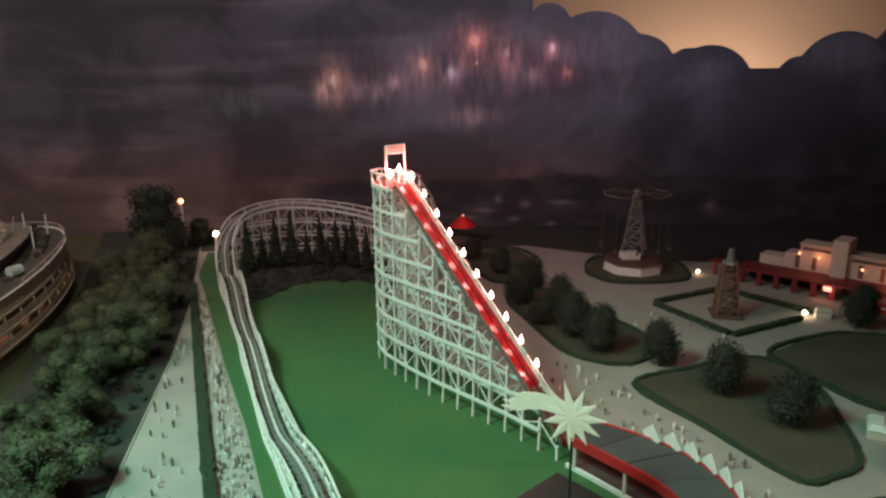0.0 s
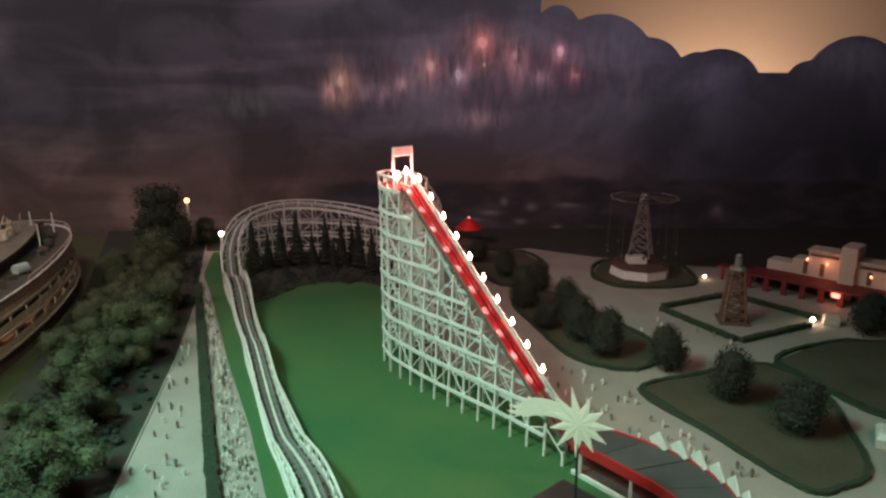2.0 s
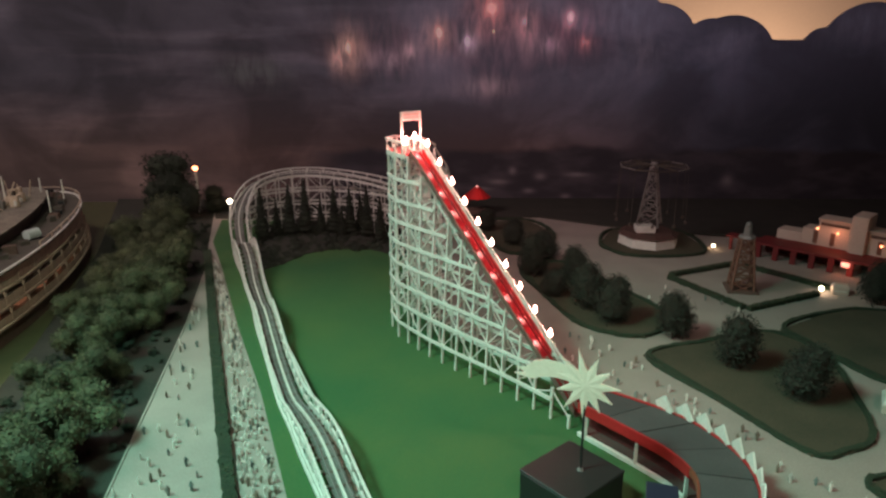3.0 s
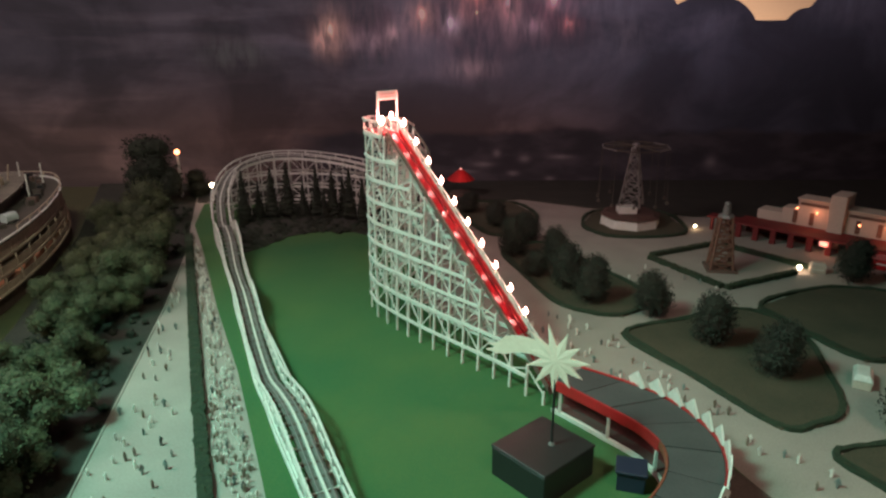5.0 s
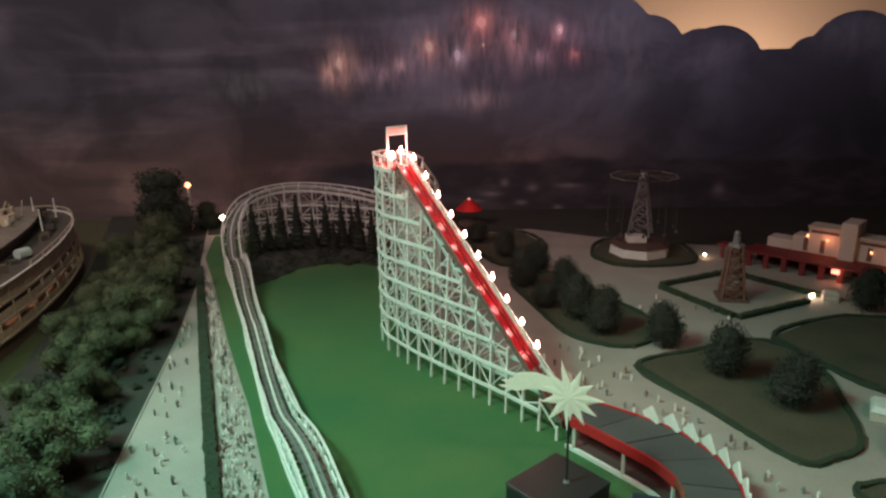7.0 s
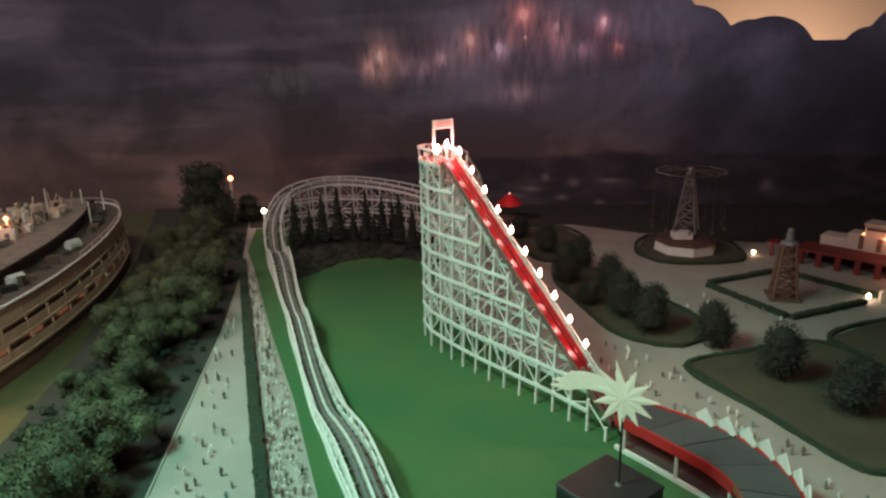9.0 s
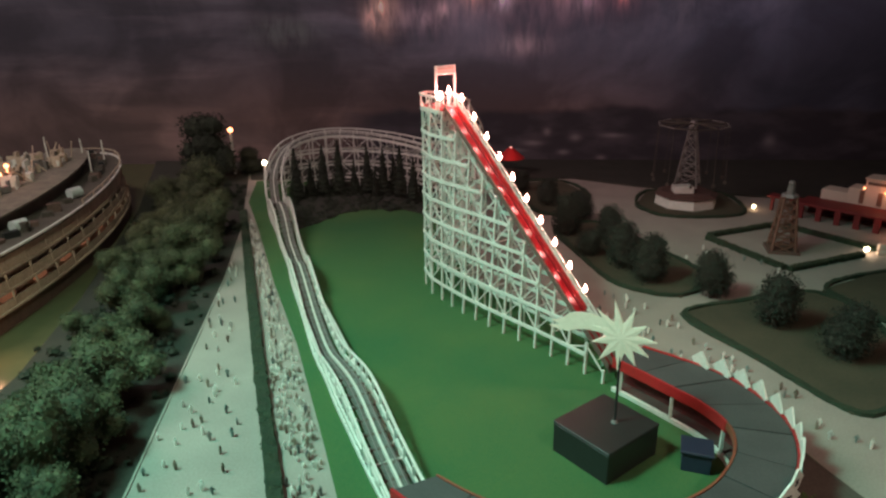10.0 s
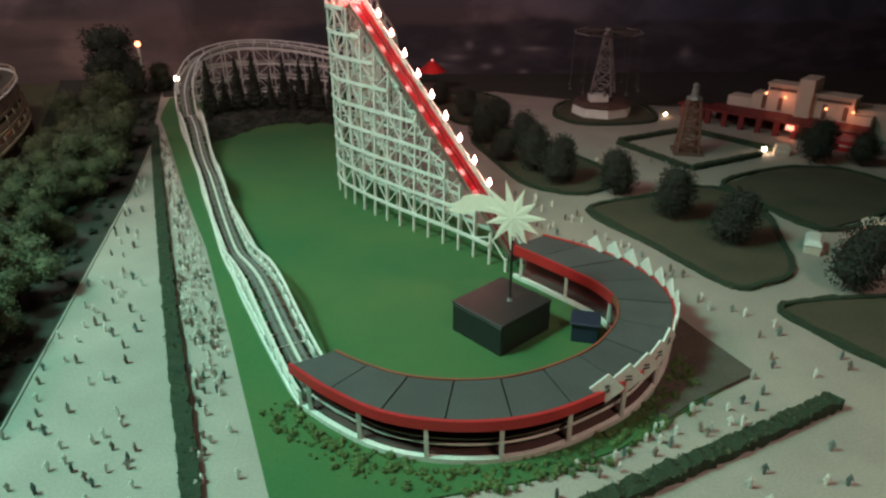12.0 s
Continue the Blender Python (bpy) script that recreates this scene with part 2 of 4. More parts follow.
kerb = part("trim", sweep([(-0.45, 0.1, 0.001), (-0.50, 0.6, 0.001), (-0.56, 0.83, 0.001), (-0.61, 1.07, 0.001), (-0.69, 1.45, 0.001), (-0.77, 1.83, 0.001), (-0.90, 2.34, 0.001), (-1.02, 2.7, 0.001)], 0.004, 0.003), PAVE)
tagged(kerb, "pale kerb edging the promenade", "kerb", kind="structure")

INFIELD = [(-0.12, 0.66), (0.04, 0.70), (0.20, 0.735), (0.33, 0.79), (0.45, 0.87), (0.59, 0.96), (0.53, 1.13), (0.50, 1.22), (0.44, 1.31), (0.33, 1.40), (0.16, 1.60), (0.0, 1.79), (-0.08, 1.90), (-0.06, 2.4), (-0.10, 2.95), (-1.06, 2.95), (-0.98, 2.62), (-0.84, 2.32), (-0.62, 1.82), (-0.45, 1.46), (-0.29, 1.08)]
infield = part("lawn", slab(INFIELD, -0.01, 0.004), GRASS)
tagged(infield, "green flocked lawn inside the coaster loop", "lawn", kind="structure")

# the station's shade on the lawn, laid as a dark brown slab
patch = part("station_shade", slab([(0.40, 0.835), (0.465, 0.885), (0.593, 0.957), (0.535, 1.10), (0.495, 1.19), (0.44, 1.29), (0.36, 1.34), (0.44, 1.18), (0.45, 1.05), (0.42, 0.93)], -0.005, 0.0075), surf("station_shade", (0.12, 0.095, 0.075), (0.075, 0.062, 0.050), 0.95, 220, 18, 0.6))
tagged(patch, "dark brown patch for the station's shade behind its curve", "soil bed", kind="structure")
# far end of the lawn falls into shade: a dark slab laid over it
FARSHADE = [(-0.80, 2.54), (-0.735, 2.38), (-0.68, 2.28), (-0.63, 2.35), (-0.58, 2.46), (-0.48, 2.53), (-0.34, 2.52), (-0.22, 2.44), (-0.13, 2.33), (-0.075, 2.36), (-0.11, 2.93), (-0.80, 2.93)]
tagged(part("planting_bed", slab(FARSHADE, -0.005, 0.0075), SOIL), "dark slab for the shaded far lawn under the conifers", "soil bed", kind="structure")
LAWNS = [
    [(0.46, 1.66), (0.565, 1.44), (0.67, 1.24), (0.75, 1.25), (0.82, 1.29), (0.87, 1.42), (0.92, 1.70), (0.82, 1.82), (0.64, 1.75)],
    [(0.72, 1.15), (0.82, 0.97), (1.02, 0.90), (1.15, 1.05), (1.10, 1.22), (0.94, 1.20), (0.81, 1.19)],
    [(0.87, 1.82), (0.99, 1.51), (1.21, 1.61), (1.36, 1.78), (1.30, 1.93), (1.20, 1.97), (1.09, 1.96)],
    [(0.20, 2.32), (0.26, 2.05), (0.34, 1.83), (0.49, 1.76), (0.60, 1.90), (0.50, 2.15), (0.36, 2.40)],
    [(0.02, 2.90), (0.16, 2.50), (0.30, 2.52), (0.38, 2.75), (0.28, 2.98)],
    [(0.53, 2.60), (0.60, 2.47), (0.80, 2.46), (0.92, 2.54), (0.90, 2.80), (0.62, 2.82)],
]
for k, poly in enumerate(LAWNS):
    tagged(part("lawn", slab(poly, -0.01, 0.005), LAWN), "dark turf flower bed edged with low clipped hedge", "lawn", "park lawns", "structure")


def hedge_run(points, w, h, label, count=60):
    line = smooth_line([(x, y, h / 2) for x, y in points], count) if len(points) > 2 else np.linspace((*points[0], h / 2), (*points[1], h / 2), count)
    bm = sweep(line, w, h)
    for v in bm.verts:
        v.co += Vector(rng.normal(size=3)) * min(w, h) * 0.10
    me = finish(bm, "hedge", HEDGE)
    ob = new("hedge", me)
    v, f = [], []
    r = sides(line)
    for _ in range(count * 30):
        i = rng.integers(len(line) - 1)
        p = line[i] + (line[i + 1] - line[i]) * rng.random() + r[i] * w * (rng.random() - 0.5) * 1.05
        p[2] = h * (0.75 + 0.35 * rng.random())
        s, n = h * 0.11, len(v)
        v += [p + rng.normal(size=3) * s for _ in range(3)]
        f.append((n, n + 1, n + 2))
    sprigs = bpy.data.meshes.new("foliage")
    sprigs.from_pydata([tuple(p) for p in v], [], f)
    sprigs.materials.append(LEAF)
    part("foliage", sprigs, LEAF, ob)
    return tagged(ob, label, "hedge", "clipped hedges")


HEDGE_LINE = [(-0.17, 0.50), (-0.24, 0.71), (-0.395, 1.09), (-0.545, 1.46), (-0.80, 2.10), (-0.95, 2.48)]
hedge_run(HEDGE_LINE, 0.025, 0.014, "long dark green clipped hedge along the promenade", 160)
hedge_run([(0.12, 0.610), (0.30, 0.698), (0.50, 0.792), (0.68, 0.880)], 0.026, 0.018, "thick clipped hedge dividing the plaza", 70)
for k, poly in enumerate(LAWNS):
    c = np.mean(poly, axis=0)
    ring = [tuple(c + (np.array(p) - c) * 0.965) for p in poly]
    hedge_run(ring + ring[:2], 0.012, 0.009, "low dark hedge round a park lawn", 90)
for a, b in (((0.69, 2.23), (0.83, 1.97)), ((0.84, 1.96), (1.10, 2.085)), ((0.70, 2.25), (0.95, 2.37)), ((0.98, 2.36), (1.17, 2.13))):
    hedge_run([a, b], 0.018, 0.014, "low dark hedge edging the tower square", 40)

# dark wooded strip along the foot of the backdrop
strip = part("far_bank", slab([(-1.24, 3.38), (-1.10, 2.98), (-0.10, 2.99), (0.34, 3.02), (0.60, 2.88), (1.0, 2.74), (1.30, 2.68), (3.0, 2.6), (3.0, 3.38)], -0.01, 0.006), SOIL)
tagged(strip, "dark planted strip at the foot of the backdrop", "soil bed", kind="structure")

# painted backdrop with a cut-out cloud edge, and the hall behind it

def mural_material():
    m = bpy.data.materials.new("painted_night_sky")
    m.use_nodes = True
    nd, ln = m.node_tree.nodes, m.node_tree.links
    b = nd["Principled BSDF"]
    b.inputs["Roughness"].default_value = 0.9
    geo = nd.new("ShaderNodeNewGeometry")
    sep = nd.new("ShaderNodeSeparateXYZ")
    ln.new(geo.outputs["Position"], sep.inputs[0])

    def num(op, a, c=None):
        n = nd.new("ShaderNodeMath")
        n.operation = op
        for i, v in enumerate((a, c)):
            if v is None:
                continue
            if isinstance(v, (int, float)):
                n.inputs[i].default_value = v
            else:
                ln.new(v, n.inputs[i])
        return n.outputs[0]

    def ramp(v, lo, hi):
        n = nd.new("ShaderNodeMapRange")
        n.interpolation_type = "SMOOTHSTEP"
        ln.new(v, n.inputs[0])
        n.inputs[1].default_value, n.inputs[2].default_value = lo, hi
        return n.outputs[0]

    def blend(f, a, c, mode="MIX"):
        n = nd.new("ShaderNodeMix")
        n.data_type, n.blend_type = "RGBA", mode
        for i, v in ((0, f), (6, a), (7, c)):
            if isinstance(v, tuple):
                n.inputs[i].default_value = (*v, 1)
            elif isinstance(v, (int, float)):
                n.inputs[i].default_value = v
            else:
                ln.new(v, n.inputs[i])
        return n.outputs[2]

    def noise_of(scale, detail, stretch=(1, 1, 1), warp=0.0):
        mp = nd.new("ShaderNodeMapping")
        mp.inputs["Scale"].default_value = stretch
        ln.new(geo.outputs["Position"], mp.inputs["Vector"])
        n = nd.new("ShaderNodeTexNoise")
        n.inputs["Scale"].default_value, n.inputs["Detail"].default_value, n.inputs["Distortion"].default_value = scale, detail, warp
        ln.new(mp.outputs[0], n.inputs["Vector"])
        return n.outputs["Fac"]

    x, z = num("DIVIDE", num("SUBTRACT", sep.outputs["X"], 0.001), 0.91), num("DIVIDE", num("SUBTRACT", sep.outputs["Z"], 0.070), 0.91)
    billow, streak, grain = noise_of(2.2, 6, (1, 1, 1.3), 0.6), noise_of(3.0, 5, (0.35, 1, 2.6), 0.3), noise_of(26, 3)
    sky = blend(ramp(x, -1.3, 0.6), (0.102, 0.106, 0.130), (0.205, 0.230, 0.315))
    sky = blend(ramp(z, 0.62, 0.10), sky, (0.180, 0.128, 0.118))
    sky = blend(ramp(x, 0.3, 1.5), sky, blend(ramp(z, 0.85, 0.25), (0.185, 0.205, 0.31), (0.085, 0.095, 0.130)))
    cloudy = blend(ramp(billow, 0.40, 0.68), (0.60, 0.60, 0.60), (1.45, 1.42, 1.42))
    sky = blend(0.8, sky, cloudy, "MULTIPLY")
    bands = blend(ramp(streak, 0.45, 0.7), (0.75, 0.75, 0.75), (1.5, 1.4, 1.35))
    sky = blend(num("MULTIPLY", ramp(x, 0.2, -0.9), 0.8), sky, bands, "MULTIPLY")
    # fireworks: soft bursts broken up by falling streaks
    trails = noise_of(30, 4, (1.0, 1, 0.28), 0.4)
    bursts = [
        (-0.60, 0.715, 0.018, 0.03, (0.7, 0.55, 0.45)), (0.145, 0.905, 0.025, 0.03, (0.7, 0.35, 0.3)), (-0.12, 0.79, 0.016, 0.022, (0.7, 0.5, 0.4)), (0.545, 0.862, 0.014, 0.02, (0.8, 0.6, 0.65)),
        (0.625, 0.742, 0.013, 0.013, (0.8, 0.4, 0.4)), (0.31, 0.845, 0.014, 0.02, (0.6, 0.5, 0.55)), (0.02, 0.75, 0.012, 0.018, (0.5, 0.5, 0.6)), (0.155, 0.796, 0.006, 0.008, (1.0, 0.9, 0.5)),
        (-0.59, 0.70, 0.075, 0.10, (0.42, 0.26, 0.20)), (-0.65, 0.66, 0.03, 0.05, (0.55, 0.35, 0.30)), (-0.40, 0.66, 0.12, 0.06, (0.16, 0.12, 0.14)),
        (-0.13, 0.78, 0.06, 0.07, (0.42, 0.22, 0.16)), (0.14, 0.90, 0.10, 0.09, (0.46, 0.17, 0.14)), (0.32, 0.83, 0.05, 0.08, (0.38, 0.20, 0.20)),
        (0.54, 0.85, 0.03, 0.04, (0.55, 0.32, 0.34)), (0.62, 0.74, 0.035, 0.04, (0.50, 0.18, 0.18)), (0.03, 0.74, 0.045, 0.05, (0.30, 0.27, 0.32)),
        (-0.27, 0.70, 0.035, 0.04, (0.34, 0.25, 0.26)), (0.44, 0.73, 0.06, 0.05, (0.24, 0.18, 0.22)), (0.12, 0.52, 0.13, 0.05, (0.20, 0.15, 0.16)),
        (0.55, 0.80, 0.13, 0.10, (0.16, 0.05, 0.07)), (0.138, 0.79, 0.11, 0.05, (0.14, 0.07, 0.07)), (0.33, 0.76, 0.05, 0.10, (0.12, 0.08, 0.09)), (0.78, 0.90, 0.16, 0.10, (0.05, 0.055, 0.075)), (0.92, 0.70, 0.10, 0.12, (0.05, 0.05, 0.06)), (1.36, 0.74, 0.14, 0.09, (0.05, 0.055, 0.075)), (1.95, 0.82, 0.20, 0.10, (0.06, 0.065, 0.09)),
        (0.20, 0.76, 0.46, 0.20, (0.085, 0.05, 0.065)), (-0.3, 0.72, 0.4, 0.14, (0.05, 0.03, 0.035)), (-1.10, 0.60, 0.16, 0.07, (0.05, 0.06, 0.055)),
    ]
    for bx, bz, sx, sz, colour in bursts:
        d = num("ADD", num("POWER", num("ABSOLUTE", num("DIVIDE", num("SUBTRACT", x, bx), sx)), 2.0), num("POWER", num("ABSOLUTE", num("DIVIDE", num("SUBTRACT", z, bz), sz)), 2.0))
        f = num("MULTIPLY", num("POWER", 2.718, num("MULTIPLY", d, -1.0)), ramp(trails, 0.12, 0.80))
        sky = blend(f, sky, tuple(2.5 * c for c in colour), "ADD")
    # far hills with a few dim town lights below them
    ridge = num("ADD", num("MULTIPLY", noise_of(2.6, 3, (1, 0, 0)), 0.16), 0.115)
    far = ramp(num("SUBTRACT", z, ridge), 0.02, -0.025)
    hills = blend(ramp(noise_of(5, 5, (1, 1, 2.5)), 0.4, 0.7), (0.050, 0.046, 0.054), (0.095, 0.085, 0.095))
    sky = blend(num("MULTIPLY", far, ramp(x, -0.95, -0.6)), sky, hills)
    for bx, bz, sx, sz in ((0.20, 0.02, 0.05, 0.014), (0.42, 0.05, 0.03, 0.02), (0.62, 0.06, 0.06, 0.012), (0.36, -0.03, 0.03, 0.014), (0.56, -0.06, 0.025, 0.014), (0.27, 0.08, 0.02, 0.02), (1.42, 0.03, 0.03, 0.03), (0.10, -0.02, 0.05, 0.01)):
        d = num("ADD", num("POWER", num("ABSOLUTE", num("DIVIDE", num("SUBTRACT", x, bx), sx)), 2.0), num("POWER", num("ABSOLUTE", num("DIVIDE", num("SUBTRACT", z, bz), sz)), 2.0))
        sky = blend(num("POWER", 2.718, num("MULTIPLY", d, -1.0)), sky, (0.17, 0.15, 0.15), "ADD")
    sky = blend(0.25, sky, blend(grain, (0.7, 0.7, 0.7), (1.3, 1.3, 1.3)), "MULTIPLY")
    ln.new(sky, b.inputs["Base Color"])
    return m


MURAL = mural_material()


def cloud_edge():
    """The cut-out top edge, a row of round cloud lobes (centre x, z, radius)."""
    lobes = [(0.477, 0.956, 0.100), (0.690, 0.765, 0.252), (0.900, 0.735, 0.178), (1.137, 0.730, 0.118), (1.235, 0.645, 0.215), (1.655, 0.705, 0.100), (1.86, 0.680, 0.233), (2.22, 0.720, 0.270), (2.60, 0.80, 0.25), (2.95, 0.75, 0.25)]
    out = []
    for x in np.linspace(0.40, 3.0, 220):
        z = max([c + math.sqrt(r * r - (x - a) ** 2) if abs(x - a) < r else 0.752 for a, c, r in lobes])
        out.append((x, max(z, 0.752)))
    return out


rim = [(-4.0, 1.80), (0.40, 1.80)] + cloud_edge()
bm = bmesh.new()
for (xa, za), (xb, zb) in zip(rim, rim[1:]):
    if xb - xa < 1e-6:
        continue
    v = [bm.verts.new(p) for p in ((xa, 3.38, -0.30), (xb, 3.38, -0.30), (xb, 3.38, zb), (xa, 3.38, za), (xa, 3.392, -0.30), (xb, 3.392, -0.30), (xb, 3.392, zb), (xa, 3.392, za))]
    bm.faces.new(v[:4])
    bm.faces.new(v[7:3:-1])
    bm.faces.new((v[3], v[2], v[6], v[7]))
bmesh.ops.remove_doubles(bm, verts=bm.verts[:], dist=1e-5)
backdrop = part("backdrop", bm, MURAL)
tagged(backdrop, "painted night sky backdrop with clouds and fireworks", "backdrop", kind="structure")
hall = part("wall_back", boxes((0, 4.45, 1.2, 9, 0.1, 4.0)), WALLTAN)
tagged(hall, "plain tan hall wall behind the backdrop", "wall", kind="structure")
for name, b in (("wall_left", (-4.05, 1.6, 1.2, 0.1, 5.8, 4.0)), ("wall_right", (4.05, 1.6, 1.2, 0.1, 5.8, 4.0)), ("wall_front", (0, -1.35, 1.2, 8.0, 0.1, 4.0))):
    tagged(part(name, boxes(b), CEIL), "dark plain hall wall", "wall", kind="structure")
tagged(part("ceiling", boxes((0, 1.6, 3.25, 9, 6.2, 0.1)), CEIL), "dark hall ceiling", "ceiling", kind="structure")
tagged(part("floor", boxes((0, 1.6, -0.75, 9, 6.2, 0.1)), CEIL), "dark hall floor under the model table", "floor", kind="structure")

# ---- roller coaster ----
TIMBER, BOARDBAR = cube_mesh("timber", WHITE), cube_mesh("board", BOARD)
U, N = np.array([0.6606, -0.7507]), np.array([0.7507, 0.6606])


def lift_at(s, n, z):
    p = s * U + n * N
    return (p[0], p[1], z)


def lift_z(s):
    return 0.492 - 0.862 * max(s + 1.385, 0.0)


coaster = thing("roller_coaster", (0.0, 1.7, 0.0), "white timber roller coaster model with a red lift hill", "roller coaster")
coaster.matrix_world = Matrix.Identity(4)
WID = 0.056
# centre line of the top turn and the hidden first drop
TOP = [lift_at(-1.385, 1.068, 0.492), lift_at(-1.42, 1.069, 0.494), lift_at(-1.46, 1.074, 0.494), (-0.152, 1.835, 0.492), (-0.145, 1.885, 0.488), (-0.125, 1.935, 0.475), (-0.10, 2.00, 0.45)]
DROP = [(-0.10, 2.00, 0.45), (-0.07, 2.15, 0.36), (-0.08, 2.35, 0.26), (-0.14, 2.55, 0.195), (-0.26, 2.71, 0.200), (-0.42, 2.80, 0.218), (-0.60, 2.835, 0.232), (-0.74, 2.80, 0.230), (-0.835, 2.72, 0.20), (-0.862, 2.62, 0.125), (-0.842, 2.54, 0.055), (-0.812, 2.47, 0.030)]
RETURN = [(-0.812, 2.47, 0.030), (-0.790, 2.42, 0.052), (-0.758, 2.345, 0.073), (-0.715, 2.25, 0.058), (-0.655, 2.10, 0.022), (-0.605, 1.985, 0.012), (-0.573, 1.905, 0.022), (-0.540, 1.815, 0.056), (-0.50, 1.72, 0.048), (-0.435, 1.57, 0.018), (-0.365, 1.41, 0.016), (-0.315, 1.315, 0.032), (-0.27, 1.22, 0.056), (-0.235, 1.15, 0.056), (-0.185, 1.05, 0.038), (-0.13, 0.945, 0.022), (-0.105, 0.90, 0.018)]


def breadth(line):
    """Width of the track: narrow along the far straight, wider near the station."""
    return np.interp(line[:, 1], [0.95, 1.25, 1.65, 2.0, 2.4, 2.7], [0.056, 0.060, 0.046, 0.050, 0.066, 0.056])[:, None]


def rails_on(line, name, rail=0.006, hand=0.02, deck=None, panel=False, flat=False):
    r = sides(line)
    for k, side in (("running_rail", 0.011), ("running_rail", -0.011)):
        part(k, sweep(line + r * side + (0, 0, 0.004), 0.003, 0.005), STEEL, coaster)
    for sgn in (1, -1):
        edge = line + r * sgn * (WID if flat else breadth(line)) / 2
        if panel:
            part("side_panel", sweep((edge + (0, 0, 0.005))[:72], 0.0020, 0.018), WHITE, coaster)
        part("edge_beam", sweep(edge - (0, 0, 0.003), 0.004, 0.010), WHITE if deck is None else BOARD, coaster)
        part("handrail", sweep(edge + r * sgn * 0.002 + (0, 0, hand), 0.0046, 0.0050), WHITE if deck is None or sgn < 0 else RED, coaster)


def on_face(p, lean, z):
    """A point of a battered face at height z: the foot stands out by lean, the crest not at all."""
    k = max(1.0 - z / 0.50, 0.0)
    return (p[0] + lean[0] * k, p[1] + lean[1] * k, z)


PLANK = surf("grey_planks", (0.22, 0.22, 0.19), (0.13, 0.13, 0.11), 0.8, 160, 30, 0.2)


def bents(line, step, levels, mesh, hand=0.02, name="post", braces=True, width=None, bulge=None, inner=0.0):
    """Posts in pairs under a line, with level ledgers and diagonal braces on both faces."""
    r = sides(line)
    width = WID if width else breadth(line)
    run = np.r_[0, np.cumsum(np.linalg.norm(np.diff(line[:, :2], axis=0), axis=1))]
    at = np.linspace(0, run[-1], max(2, int(run[-1] / step) + 1))
    for sgn in (1, -1):
        edge = line + r * sgn * width / 2
        lean = np.zeros((len(at), 2))
        if bulge is not None and sgn < 0:
            edge = edge + r * inner
            out = -r[:, :2] * (bulge[:, None] + inner)
            lean = np.stack([np.interp(at, run, out[:, k]) for k in (0, 1)], 1)
        pts = np.stack([np.interp(at, run, edge[:, k]) for k in range(3)], 1)
        for i, p in enumerate(pts):
            low, high = on_face(p, lean[i], 0.003), on_face(p, lean[i], p[2] + hand)
            bar(name, mesh, low, high, 0.0046, coaster)
            if not braces or i == len(pts) - 1:
                continue
            q = pts[i + 1]
            heights = [z for z in levels if z < max(p[2], q[2]) - 0.012]
            for j, z in enumerate(heights):
                za, zb = min(z, p[2]), min(z, q[2])
                top = levels[j + 1] if j + 1 < len(levels) else 9
                ua, ub = min(top, p[2]), min(top, q[2])
                if j % 2 == i % 2:
                    bar("brace", mesh, on_face(p, lean[i], za), on_face(q, lean[i + 1], ub), 0.0024, coaster)
                else:
                    bar("brace", mesh, on_face(p, lean[i], ua), on_face(q, lean[i + 1], zb), 0.0024, coaster)
        for z in levels:
            keep = pts[:, 2] > z + 0.004
            if keep.sum() > 1:
                row = np.array([on_face(p, e, z) for p, e in zip(pts[keep], lean[keep])])
                part("ledger", sweep(row + sides(row) * sgn * 0.003, 0.0042, 0.0074), WHITE, coaster)
    # ties across the structure
    a = np.stack([np.interp(at, run, (line + r * width / 2)[:, k]) for k in range(3)], 1)
    b = np.stack([np.interp(at, run, (line - r * width / 2)[:, k]) for k in range(3)], 1)
    for p, q in zip(a, b):
        for z in levels[1::2]:
            if z < p[2]:
                bar("tie", mesh, (p[0], p[1], z), (q[0], q[1], z), 0.0026, coaster)


LEVELS = [0.050 + 0.0545 * k for k in range(9)]
lift = np.array([lift_at(s, 1.068, lift_z(s)) for s in np.linspace(-0.845, -1.385, 28)])
top = smooth_line(TOP, 22)
drop = smooth_line(DROP, 60)
back = smooth_line(RETURN, 150)
tower = np.vstack([lift, top[1:]])
along = tower[:, :2] @ U
swell = 0.021 * np.interp(along, [-1.48, -1.40, -1.30, -1.20, -1.0], [0.1, 0.35, 0.9, 0.85, 0.0])
bents(tower, 0.0465, LEVELS, TIMBER, hand=0.008, width=True, bulge=swell * 0.8, inner=np.interp(along, [-1.38, -1.24], [0.0, 0.016])[:, None])
bents(drop, 0.060, [0.06, 0.115, 0.17], TIMBER, hand=0.018)
bents(back, 0.044, [0.010, 0.032], TIMBER, hand=0.02)
for run_line in (drop, back):
    part("track_deck", sweep(run_line - (0, 0, 0.001), 0.034, 0.003), PLANK, coaster, "grey planked track bed")
    part("centre_rail", sweep(run_line + (0, 0, 0.004), 0.0042, 0.006), WHITE, coaster, "white rail between the two tracks")
rails_on(drop, "far")
rails_on(back, "return", panel=True)
rails_on(top, "top", hand=0.03, flat=True)
r = sides(lift)
part("lift_deck", sweep((lift + r * 0.008 + (0, 0, 0.001))[5:], 0.036, 0.004), DEEPRED, coaster, "red painted lift deck")
part("lift_deck", sweep((lift + r * 0.008 + (0, 0, 0.001))[:6], 0.036, 0.004), BOARD, coaster, "bare brown foot of the lift deck")
part("lift_deck", sweep(top[:14] + (0, 0, 0.001), 0.040, 0.004), RED, coaster, "red painted deck at the crest")
part("side_board", sweep(lift - r * 0.012 + (0, 0, 0.007), 0.0035, 0.010), BOARD, coaster, "weathered brown side board")
